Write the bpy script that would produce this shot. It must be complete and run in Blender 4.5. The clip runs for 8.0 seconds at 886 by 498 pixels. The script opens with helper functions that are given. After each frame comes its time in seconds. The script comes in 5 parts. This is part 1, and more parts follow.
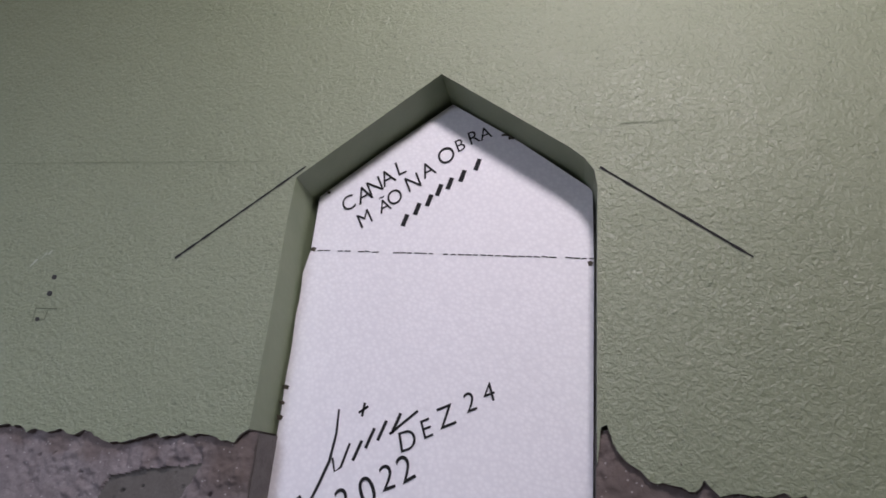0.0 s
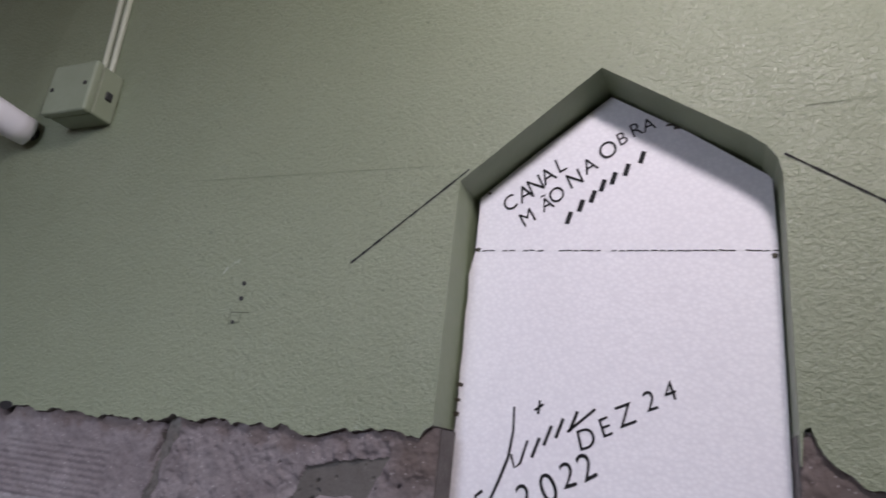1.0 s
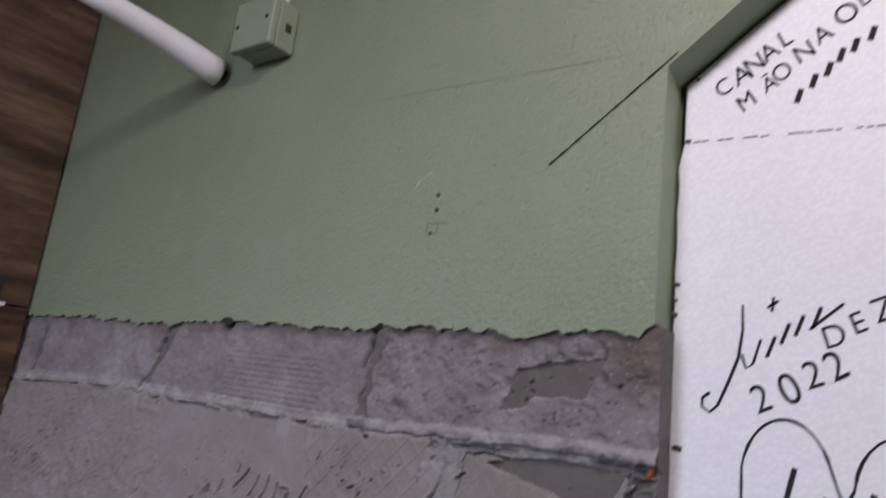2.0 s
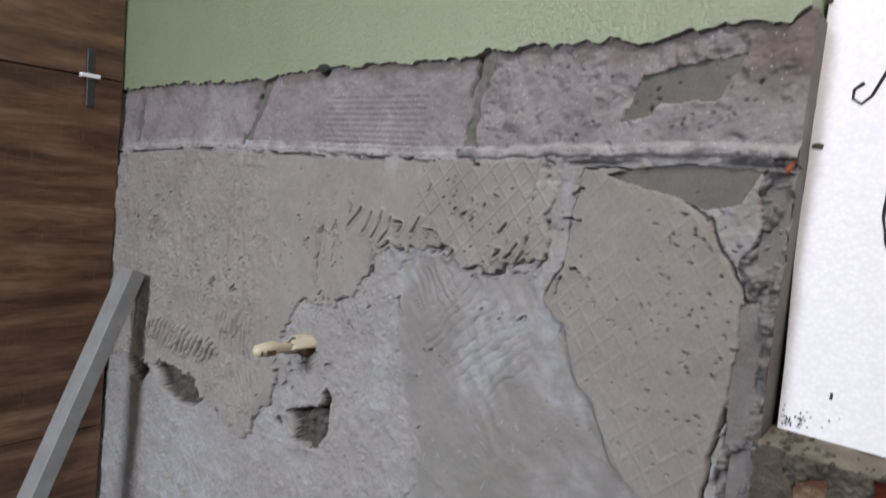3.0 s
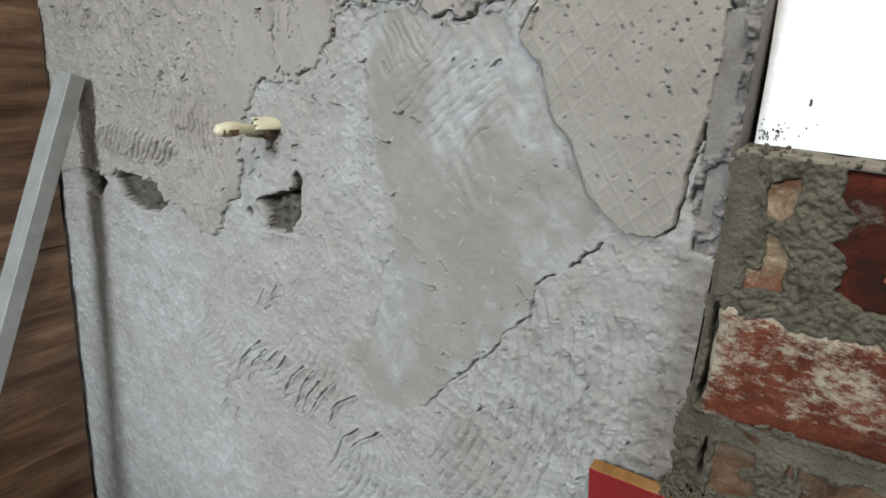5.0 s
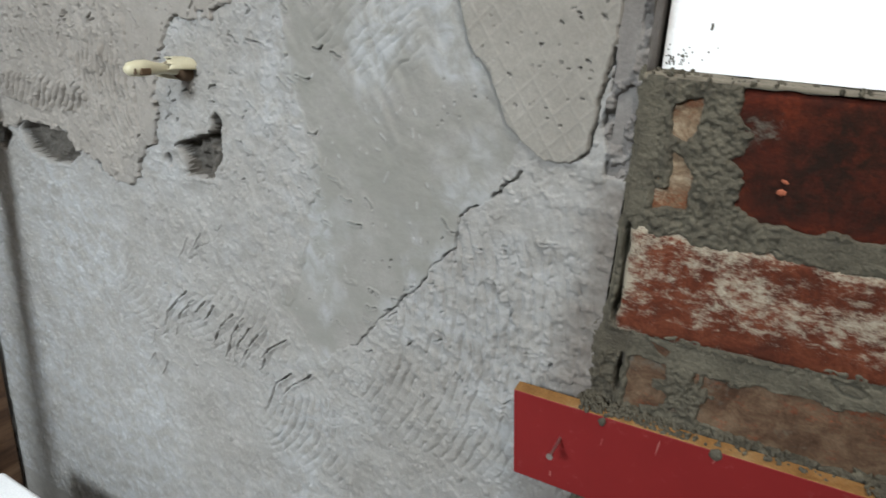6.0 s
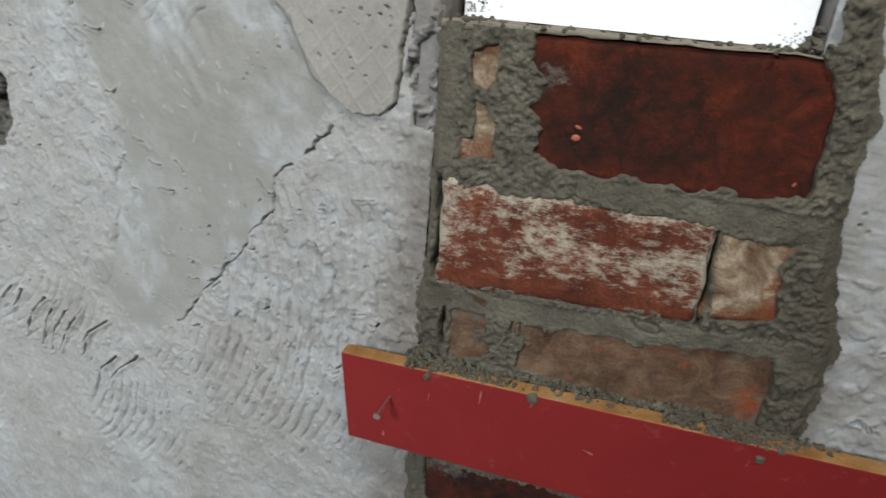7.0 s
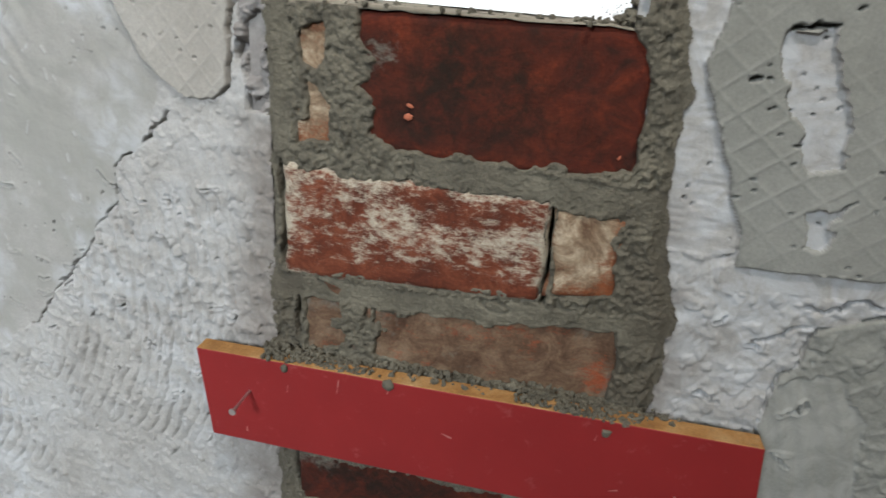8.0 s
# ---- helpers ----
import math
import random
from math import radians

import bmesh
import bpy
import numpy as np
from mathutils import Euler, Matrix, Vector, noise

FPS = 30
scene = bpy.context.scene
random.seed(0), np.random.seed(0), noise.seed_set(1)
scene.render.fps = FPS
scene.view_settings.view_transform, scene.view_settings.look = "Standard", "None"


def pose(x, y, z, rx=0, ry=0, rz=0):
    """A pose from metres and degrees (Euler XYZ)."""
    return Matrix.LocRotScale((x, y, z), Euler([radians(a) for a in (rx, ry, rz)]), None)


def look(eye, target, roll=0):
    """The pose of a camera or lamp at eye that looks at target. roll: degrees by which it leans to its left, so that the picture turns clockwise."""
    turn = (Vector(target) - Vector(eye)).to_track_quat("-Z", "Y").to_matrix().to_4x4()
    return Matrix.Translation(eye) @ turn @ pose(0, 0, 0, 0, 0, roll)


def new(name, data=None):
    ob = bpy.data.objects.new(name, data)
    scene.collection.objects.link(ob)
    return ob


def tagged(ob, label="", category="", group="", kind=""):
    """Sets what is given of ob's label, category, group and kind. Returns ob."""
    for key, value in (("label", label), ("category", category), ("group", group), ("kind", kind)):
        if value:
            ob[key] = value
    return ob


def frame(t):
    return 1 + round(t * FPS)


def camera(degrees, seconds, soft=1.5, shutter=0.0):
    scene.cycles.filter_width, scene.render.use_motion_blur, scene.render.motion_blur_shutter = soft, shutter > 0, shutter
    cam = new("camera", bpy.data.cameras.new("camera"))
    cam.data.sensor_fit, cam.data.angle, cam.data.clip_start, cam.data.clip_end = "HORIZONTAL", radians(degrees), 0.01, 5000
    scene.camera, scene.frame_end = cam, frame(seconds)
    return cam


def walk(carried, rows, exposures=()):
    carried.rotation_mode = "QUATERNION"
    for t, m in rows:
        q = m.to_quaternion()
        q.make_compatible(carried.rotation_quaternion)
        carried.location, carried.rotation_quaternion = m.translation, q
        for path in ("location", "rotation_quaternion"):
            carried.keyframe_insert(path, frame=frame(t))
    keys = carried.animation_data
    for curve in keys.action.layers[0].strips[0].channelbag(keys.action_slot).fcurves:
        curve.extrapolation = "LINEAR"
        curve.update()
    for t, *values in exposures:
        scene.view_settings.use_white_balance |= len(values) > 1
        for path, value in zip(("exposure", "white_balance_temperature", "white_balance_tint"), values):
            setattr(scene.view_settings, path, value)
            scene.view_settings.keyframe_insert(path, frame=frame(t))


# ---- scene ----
from mathutils.geometry import tessellate_polygon

# ================= camera and walk =================
cam = camera(69.5, 8.0, soft=1.5, shutter=0.3)
ROWS = [
    (0.0, 0.1339, -0.5051, 1.3834, 110.05, -4.81, 11.36),
    (0.5, 0.1128, -0.5162, 1.3845, 109.87, -5.28, 14.35),
    (1.0, 0.0877, -0.5277, 1.3850, 108.16, -6.15, 21.60),
    (1.5, 0.0520, -0.5337, 1.3744, 106.71, -6.92, 27.54),
    (2.0, 0.0194, -0.5313, 1.3455, 101.71, -6.57, 33.72),
    (2.2, 0.0054, -0.5339, 1.3302, 97.60, -6.04, 36.07),
    (3.3, -0.0265, -0.5369, 1.2273, 80.98, -4.96, 39.15),
    (3.5, -0.0262, -0.5361, 1.2103, 79.05, -5.04, 38.50),
    (4.0, -0.0289, -0.5368, 1.1867, 75.36, -4.58, 37.62),
    (4.5, -0.0300, -0.5375, 1.1695, 73.09, -3.48, 36.69),
    (6.0, -0.0067, -0.5465, 1.1270, 68.67, -3.37, 29.70),
    (6.5, 0.0255, -0.5214, 1.1142, 67.45, -3.56, 24.37),
    (7.0, 0.0526, -0.5056, 1.1120, 66.90, -4.42, 19.74),
    (7.5, 0.0909, -0.4885, 1.1084, 66.51, -4.08, 17.28),
    (8.0, 0.1355, -0.4670, 1.1111, 66.08, -4.06, 14.98),
]
EXPOSURES = [
    (0.0, 0.18, 5950, 27), (1.7, 0.30, 5980, 27), (2.2, 0.40, 6000, 25), (3.3, 1.28, 6330, 14), (4.0, 1.44, 6380, 9), (4.5, 1.53, 6370, 7), (6.5, 1.46, 6310, 7), (8.0, 1.85, 6250, 8),
]
walk(cam, [(t, pose(x, y, z, rx, ry, rz)) for t, x, y, z, rx, ry, rz in ROWS], EXPOSURES)

# ================= light =================
world = bpy.data.worlds.new("world")
scene.world = world
world.use_nodes = True
sky = world.node_tree.nodes.new("ShaderNodeTexSky")
sky.sky_type, sky.sun_disc, sky.sun_elevation, sky.sun_rotation = "NISHITA", False, radians(45), radians(160)
world.node_tree.nodes["Background"].inputs[1].default_value = 0.1
world.node_tree.links.new(sky.outputs[0], world.node_tree.nodes["Background"].inputs[0])

LAMP_AT = (0.20, -0.55, 2.06)
bulb_light = bpy.data.lights.new("bulb_light", "POINT")
bulb_light.energy, bulb_light.shadow_soft_size, bulb_light.color = 15.5, 0.05, (1.0, 0.93, 0.84)
new("bulb_light", bulb_light).location = LAMP_AT

WIN_AT = (-0.55, -2.19, 1.95)
day = bpy.data.lights.new("window_daylight", "AREA")
day.shape, day.size, day.size_y, day.energy, day.color = "RECTANGLE", 0.56, 0.46, 6.2, (0.88, 0.95, 1.0)
day_ob = new("window_daylight", day)
day.spread = radians(75)
day_ob.matrix_world = look(WIN_AT, (-0.75, 0, 0.45))


# ================= small tools =================
def hexrng(seed):
    return np.random.default_rng(seed)


LATTICE = hexrng(7).random((16, 256, 256))


def vnoise(x, z, size, layer=0):
    """Smooth value noise from -1 to 1, with lumps of that size in metres."""
    u, v = x / size + 31.7 * layer, z / size + 17.3 * layer
    i, j = np.floor(u).astype(int), np.floor(v).astype(int)
    a, b = u - i, v - j
    a, b = a * a * (3 - 2 * a), b * b * (3 - 2 * b)
    g = LATTICE[layer % 16]
    i0, j0, i1, j1 = i % 256, j % 256, (i + 1) % 256, (j + 1) % 256
    return 2 * ((g[i0, j0] * (1 - a) + g[i1, j0] * a) * (1 - b) + (g[i0, j1] * (1 - a) + g[i1, j1] * a) * b) - 1


def fbm(x, z, size, layer=0, octaves=4, gain=0.5):
    total, amp = 0.0, 1.0
    for k in range(octaves):
        total = total + amp * vnoise(x, z, size / 2 ** k, layer + k)
        amp *= gain
    return total


def inside(poly, x, z):
    hit = np.zeros(x.shape, bool)
    for (ax, az), (bx, bz) in zip(poly, poly[1:] + poly[:1]):
        if az != bz:
            hit ^= ((az > z) != (bz > z)) & (x < (bx - ax) * (z - az) / (bz - az) + ax)
    return hit


def distance(line, x, z, closed=False):
    best = np.full(x.shape, 9.0)
    for (ax, az), (bx, bz) in zip(line, line[1:] + (line[:1] if closed else [])):
        dx, dz = bx - ax, bz - az
        t = np.clip(((x - ax) * dx + (z - az) * dz) / max(dx * dx + dz * dz, 1e-12), 0, 1)
        best = np.minimum(best, np.hypot(x - ax - t * dx, z - az - t * dz))
    return best


def step01(v, lo, hi):
    t = np.clip((v - lo) / (hi - lo), 0, 1)
    return t * t * (3 - 2 * t)


def comb(x, z, cx, cz, rx, rz, angle, period, amp, bend=0.0, layer=3, warp=1.0):
    """Trowel ridges: a patch of parallel, slightly bowed ridges with a ragged end."""
    c, s = math.cos(radians(angle)), math.sin(radians(angle))
    u, v = (x - cx) * c + (z - cz) * s, -(x - cx) * s + (z - cz) * c
    phase = (u + bend * v * v + warp * period * (0.55 * vnoise(x, z, period * 2.0, layer) + 0.25 * vnoise(x, z, period * 0.7, layer + 2))) / period
    mask = step01(1 - ((x - cx) / rx) ** 2 - ((z - cz) / rz) ** 2 + 0.5 * vnoise(x, z, period * 1.6, layer + 1), 0.05, 0.5)
    deep = 0.35 + 0.65 * step01(vnoise(x, z, period * 1.3, layer + 5), -0.3, 0.4)
    return amp * mask * (0.30 * np.abs(np.sin(math.pi * phase)) - 1.15 * deep * (1 - np.abs(np.sin(math.pi * phase)) ** 0.7) ** 2)


def obj(name, bm, material, parent=None, label="", smooth=False):
    mesh = bpy.data.meshes.new(name)
    bm.normal_update()
    bm.to_mesh(mesh)
    bm.free()
    for m in material if isinstance(material, (list, tuple)) else [material]:
        mesh.materials.append(m)
    if smooth:
        mesh.polygons.foreach_set("use_smooth", [True] * len(mesh.polygons))
    ob = new(name, mesh)
    ob.parent = parent
    if label:
        ob["label"] = label
    return ob


part = obj


def box_bm(x0, x1, y0, y1, z0, z1, bevel=0.0, segments=2):
    bm = bmesh.new()
    bmesh.ops.create_cube(bm, size=1)
    bmesh.ops.transform(bm, verts=bm.verts, matrix=Matrix.LocRotScale(((x0 + x1) / 2, (y0 + y1) / 2, (z0 + z1) / 2), None, (x1 - x0, y1 - y0, z1 - z0)))
    if bevel:
        bmesh.ops.bevel(bm, geom=bm.edges[:], offset=bevel, segments=segments, affect="EDGES", profile=0.5)
    return bm


def prism(outline, y0, y1):
    """A solid between y0 and y1 over an outline in the wall's plane."""
    bm = bmesh.new()
    tris = tessellate_polygon([[Vector((x, z, 0)) for x, z in outline]])
    front = [bm.verts.new((x, y0, z)) for x, z in outline]
    back = [bm.verts.new((x, y1, z)) for x, z in outline]
    for a, b, c in tris:
        bm.faces.new((front[a], front[b], front[c]))
        bm.faces.new((back[c], back[b], back[a]))
    n = len(outline)
    for i in range(n):
        bm.faces.new((front[i], back[i], back[(i + 1) % n], front[(i + 1) % n]))
    bmesh.ops.recalc_face_normals(bm, faces=bm.faces[:])
    return bm


def tube_bm(points, radii, sides=20, caps=True):
    """A round bar along points, with a radius at each of them."""
    bm = bmesh.new()
    pts = [Vector(p) for p in points]
    rings = []
    for i, p in enumerate(pts):
        way = (pts[min(i + 1, len(pts) - 1)] - pts[max(i - 1, 0)]).normalized()
        side = way.orthogonal().normalized() if not rings else (last - way * last.dot(way)).normalized()
        last = side
        up = way.cross(side)
        r = radii[i] if isinstance(radii, (list, tuple)) else radii
        rings.append([bm.verts.new(p + r * (math.cos(2 * math.pi * k / sides) * side + math.sin(2 * math.pi * k / sides) * up)) for k in range(sides)])
    for a, b in zip(rings, rings[1:]):
        for k in range(sides):
            bm.faces.new((a[k], a[(k + 1) % sides], b[(k + 1) % sides], b[k]))
    if caps:
        bm.faces.new(rings[0][::-1])
        bm.faces.new(rings[-1])
    bmesh.ops.recalc_face_normals(bm, faces=bm.faces[:])
    return bm


# ================= materials =================
def material(name, rough=0.8, metal=0.0):
    m = bpy.data.materials.new(name)
    m.use_nodes = True
    t = m.node_tree
    b = t.nodes["Principled BSDF"]
    b.inputs["Roughness"].default_value, b.inputs["Metallic"].default_value = rough, metal
    return m, t, b


def coords(t, scale=(1, 1, 1)):
    c = t.nodes.new("ShaderNodeTexCoord")
    mp = t.nodes.new("ShaderNodeMapping")
    mp.inputs["Scale"].default_value = scale
    t.links.new(c.outputs["Object"], mp.inputs[0])
    return mp.outputs[0]


def tex(t, vec, scale, detail=4, rough=0.55, distortion=0.0):
    n = t.nodes.new("ShaderNodeTexNoise")
    n.inputs["Scale"].default_value, n.inputs["Detail"].default_value = scale, detail
    n.inputs["Roughness"].default_value, n.inputs["Distortion"].default_value = rough, distortion
    t.links.new(vec, n.inputs["Vector"])
    return n.outputs[0]


def ramp(t, fac, stops):
    r = t.nodes.new("ShaderNodeValToRGB")
    e = r.color_ramp.elements
    while len(e) < len(stops):
        e.new(0.5)
    for el, (p, c) in zip(e, stops):
        el.position, el.color = p, (*c, 1) if len(c) == 3 else c
    t.links.new(fac, r.inputs[0])
    return r.outputs[0]


def grey(v):
    return (v, v, v)


def mix(t, fac, a, b, mode="MIX"):
    n = t.nodes.new("ShaderNodeMix")
    n.data_type, n.blend_type = "RGBA", mode
    for s, v in ((n.inputs[0], fac), (n.inputs[6], a), (n.inputs[7], b)):
        if isinstance(v, (int, float)):
            s.default_value = v
        elif isinstance(v, tuple):
            s.default_value = (*v, 1)
        else:
            t.links.new(v, s)
    return n.outputs[2]


def bump(t, b, height, strength, dist, under=None):
    n = t.nodes.new("ShaderNodeBump")
    n.inputs["Strength"].default_value, n.inputs["Distance"].default_value = strength, dist
    t.links.new(height, n.inputs["Height"])
    if under:
        t.links.new(under, n.inputs["Normal"])
    t.links.new(n.outputs[0], b.inputs["Normal"])
    return n.outputs[0]


def attribute(t, name):
    a = t.nodes.new("ShaderNodeAttribute")
    a.attribute_name = name
    return a.outputs["Fac"]


def cement_material(name, dark, mid, light, lime=(0.42, 0.43, 0.44), rough=0.9, grain=0.6, blot=14.0, speck=0.0, damp=(0.19, 0.185, 0.16), lumps=0.5, sand=0.3, grit=1.0):
    """Cement, mortar or concrete: three tones in clouds, sandy grain, a lime film where the surface carries it."""
    m, t, b = material(name, rough)
    v = coords(t)
    col = ramp(t, tex(t, v, blot, 6, 0.62, 0.4), [(0.3, dark), (0.5, mid), (0.72, light)])
    fine = tex(t, v, 420, 3, 0.6)
    flecks = tex(t, v, 75, 6, 0.7, 0.7)
    col = mix(t, 0.30, col, ramp(t, flecks, [(0.32, grey(0.36)), (0.52, grey(0.5)), (0.72, grey(0.68))]), "OVERLAY")
    col = mix(t, sand, col, ramp(t, fine, [(0.3, grey(0.34)), (0.7, grey(0.66))]), "OVERLAY")
    wet = t.nodes.new("ShaderNodeMath")
    wet.operation = "MULTIPLY"
    t.links.new(attribute(t, "damp"), wet.inputs[0])
    t.links.new(ramp(t, tex(t, v, 30, 5, 0.65, 0.6), [(0.25, grey(0.6)), (0.65, grey(1.0))]), wet.inputs[1])
    col = mix(t, wet.outputs[0], col, damp)
    dirt = t.nodes.new("ShaderNodeMath")
    dirt.operation = "MULTIPLY"
    t.links.new(attribute(t, "stain"), dirt.inputs[0])
    t.links.new(ramp(t, tex(t, v, 55, 6, 0.7, 0.4), [(0.3, grey(0.45)), (0.6, grey(1.0))]), dirt.inputs[1])
    col = mix(t, dirt.outputs[0], col, (0.115, 0.098, 0.086))
    film = t.nodes.new("ShaderNodeMath")
    film.operation = "MULTIPLY"
    t.links.new(attribute(t, "lime"), film.inputs[0])
    t.links.new(ramp(t, tex(t, v, 38, 5, 0.65, 0.8), [(0.40, grey(0.15)), (0.60, grey(1.0))]), film.inputs[1])
    col = mix(t, film.outputs[0], col, lime)
    if speck:
        dots = t.nodes.new("ShaderNodeTexVoronoi")
        dots.inputs["Scale"].default_value = 150
        t.links.new(v, dots.inputs["Vector"])
        col = mix(t, ramp(t, dots.outputs["Distance"], [(0.06, grey(speck)), (0.16, grey(0.0))]), col, (0.62, 0.60, 0.58))
    t.links.new(col, b.inputs["Base Color"])
    n1 = bump(t, b, fine, min(1.0, grain * 0.7), 0.0006 * grit)
    n2 = bump(t, b, tex(t, v, 150, 5, 0.65, 0.5), (0.5 * grain + 0.25) * (0.4 + lumps), 0.0016, n1)
    bump(t, b, flecks, lumps * grain, 0.0025, n2)
    return m


M_THINSET = cement_material("thinset_mortar", (0.1791, 0.1606, 0.1413), (0.2094, 0.1894, 0.1687), (0.2353, 0.2153, 0.1946), lime=(0.2664, 0.259, 0.2442), lumps=0.10, sand=0.2, grain=0.4)
M_PAD = cement_material("imprinted_mortar", (0.1776, 0.1613, 0.1406), (0.1998, 0.1835, 0.1613), (0.222, 0.2057, 0.1835), lime=(0.2664, 0.2553, 0.2331), grain=0.4, blot=9, lumps=0.06)
M_PAD_GREY = cement_material("grey_imprinted_mortar", (0.1243, 0.1214, 0.1066), (0.1443, 0.1421, 0.1265), (0.1665, 0.1643, 0.148), lime=(0.2146, 0.2109, 0.1924), grain=0.4, blot=9, lumps=0.06)
M_CEMENT = cement_material("cement_render", (0.1798, 0.1672, 0.1532), (0.2109, 0.1983, 0.1835), (0.242, 0.2301, 0.2161), lime=(0.2827, 0.2842, 0.2871), blot=18, grain=0.42, damp=(0.1687, 0.1621, 0.1443), lumps=0.5)
M_BLOCK = cement_material("concrete_block", (0.1477, 0.1265, 0.1255), (0.1882, 0.166, 0.1639), (0.2347, 0.2125, 0.2105), lime=(0.3137, 0.3036, 0.2935), blot=20, grain=0.65, sand=0.35, speck=0.4, damp=(0.1164, 0.0911, 0.079))
M_DAMP = cement_material("bare_grey_mortar", (0.0952, 0.0875, 0.0765), (0.1105, 0.1028, 0.0918), (0.1275, 0.1198, 0.1071), grain=0.25, blot=30, lumps=0.1)
M_FRESH = cement_material("fresh_mortar", (0.0382, 0.032, 0.0205), (0.0626, 0.0539, 0.0366), (0.0961, 0.084, 0.0588), lime=(0.1391, 0.1251, 0.0914), rough=0.8, grain=1.0, blot=40, lumps=0.6, sand=0.8, grit=3.5, damp=(0.0406, 0.032, 0.02))
M_SKIM = cement_material("drying_mortar", (0.0931, 0.0782, 0.0572), (0.1267, 0.1089, 0.0812), (0.1714, 0.1497, 0.1144), grain=0.6, blot=45, lumps=0.4)
M_STAINED = cement_material("mortar_stained_render", (0.1073, 0.0962, 0.0888), (0.1406, 0.128, 0.1199), (0.1776, 0.1665, 0.1576), lime=(0.2442, 0.2368, 0.2294), grain=0.8, blot=24)
# Brown dirt, with the shade inside the hollows darkened into the colour.
M_HOLLOW = cement_material("shaded_dirty_hollow", (0.045, 0.039, 0.032), (0.072, 0.063, 0.053), (0.105, 0.094, 0.080), grain=0.9, blot=60, lumps=0.7)
M_FLOOR = cement_material("floor_screed", (0.22, 0.21, 0.20), (0.27, 0.26, 0.25), (0.32, 0.31, 0.30))
# For the unseen walls and ceiling; its tone sets how much light they bounce.
M_PLAIN = cement_material("plain_render", (0.30, 0.29, 0.275), (0.35, 0.34, 0.325), (0.40, 0.39, 0.375), blot=5)


def paint_material():
    m, t, b = material("green_paint", 0.42)
    b.inputs["Specular IOR Level"].default_value = 0.75
    v = coords(t)
    col = ramp(t, tex(t, v, 3.0, 5, 0.6), [(0.3, (0.205, 0.242, 0.148)), (0.7, (0.238, 0.276, 0.174))])
    col = mix(t, ramp(t, tex(t, v, 240, 3, 0.6, 0.6), [(0.60, grey(0.0)), (0.72, grey(0.6))]), col, (0.11, 0.135, 0.08))
    col = mix(t, ramp(t, tex(t, v, 300, 2, 0.5, 0.5), [(0.62, grey(0.0)), (0.74, grey(0.4))]), col, (0.34, 0.35, 0.245))
    t.links.new(col, b.inputs["Base Color"])
    t.links.new(ramp(t, tex(t, v, 16, 3), [(0.3, grey(0.32)), (0.7, grey(0.50))]), b.inputs["Roughness"])
    n1 = bump(t, b, tex(t, v, 250, 5, 0.6, 0.5), 1.0, 0.0019)
    bump(t, b, tex(t, v, 30, 3), 0.25, 0.004, n1)
    return m


M_GREEN = paint_material()


def smooth_paint(name, a, c, rough=0.5):
    m, t, b = material(name, rough)
    v = coords(t)
    t.links.new(ramp(t, tex(t, v, 22, 5, 0.6), [(0.3, a), (0.7, c)]), b.inputs["Base Color"])
    bump(t, b, tex(t, v, 160, 3), 0.25, 0.0008)
    return m


M_BOXPAINT = smooth_paint("green_painted_plastic", (0.232, 0.275, 0.185), (0.27, 0.31, 0.22), 0.45)
M_REVEAL = smooth_paint("green_paint_on_smooth_plaster", (0.19, 0.236, 0.143), (0.225, 0.268, 0.165), 0.5)
M_WHITE = smooth_paint("white_plastic", (0.76, 0.76, 0.77), (0.82, 0.82, 0.83), 0.35)
M_CREAM = smooth_paint("cream_plastic", (0.40, 0.36, 0.24), (0.50, 0.46, 0.34), 0.5)
# Black plastic parts, and the darkness inside holes painted as black pieces.
M_BLACK = smooth_paint("black_plastic_and_hole_dark", (0.015, 0.015, 0.015), (0.03, 0.03, 0.03), 0.5)
M_INK = smooth_paint("marker_ink", (0.006, 0.006, 0.007), (0.016, 0.016, 0.017), 0.9)
M_PENCIL = smooth_paint("pencil_line", (0.17, 0.20, 0.125), (0.22, 0.26, 0.165), 0.7)
M_SCRATCH = smooth_paint("scratch", (0.09, 0.105, 0.065), (0.12, 0.14, 0.09), 0.8)
M_SCUFF = smooth_paint("chalky_scuff", (0.30, 0.34, 0.25), (0.42, 0.45, 0.36), 0.8)
M_BOARDSCUFF = smooth_paint("scuffed_red_paint", (0.21, 0.045, 0.04), (0.25, 0.085, 0.075), 0.8)
M_CABLE = smooth_paint("painted_cable", (0.40, 0.44, 0.32), (0.48, 0.51, 0.40), 0.45)
M_COPPER = smooth_paint("orange_insulation", (0.30, 0.07, 0.02), (0.42, 0.13, 0.05), 0.45)
M_CLAY = smooth_paint("orange_clay", (0.22, 0.050, 0.022), (0.27, 0.078, 0.036), 0.8)
M_GROUT = smooth_paint("dark_joint", (0.012, 0.009, 0.007), (0.03, 0.022, 0.017), 0.9)
M_RUST = smooth_paint("brown_dirt", (0.050, 0.028, 0.014), (0.095, 0.055, 0.027), 0.85)
M_STEEL = material("nail_steel", 0.35, 1.0)[0]
M_STEEL.node_tree.nodes["Principled BSDF"].inputs["Base Color"].default_value = (0.55, 0.54, 0.52, 1)


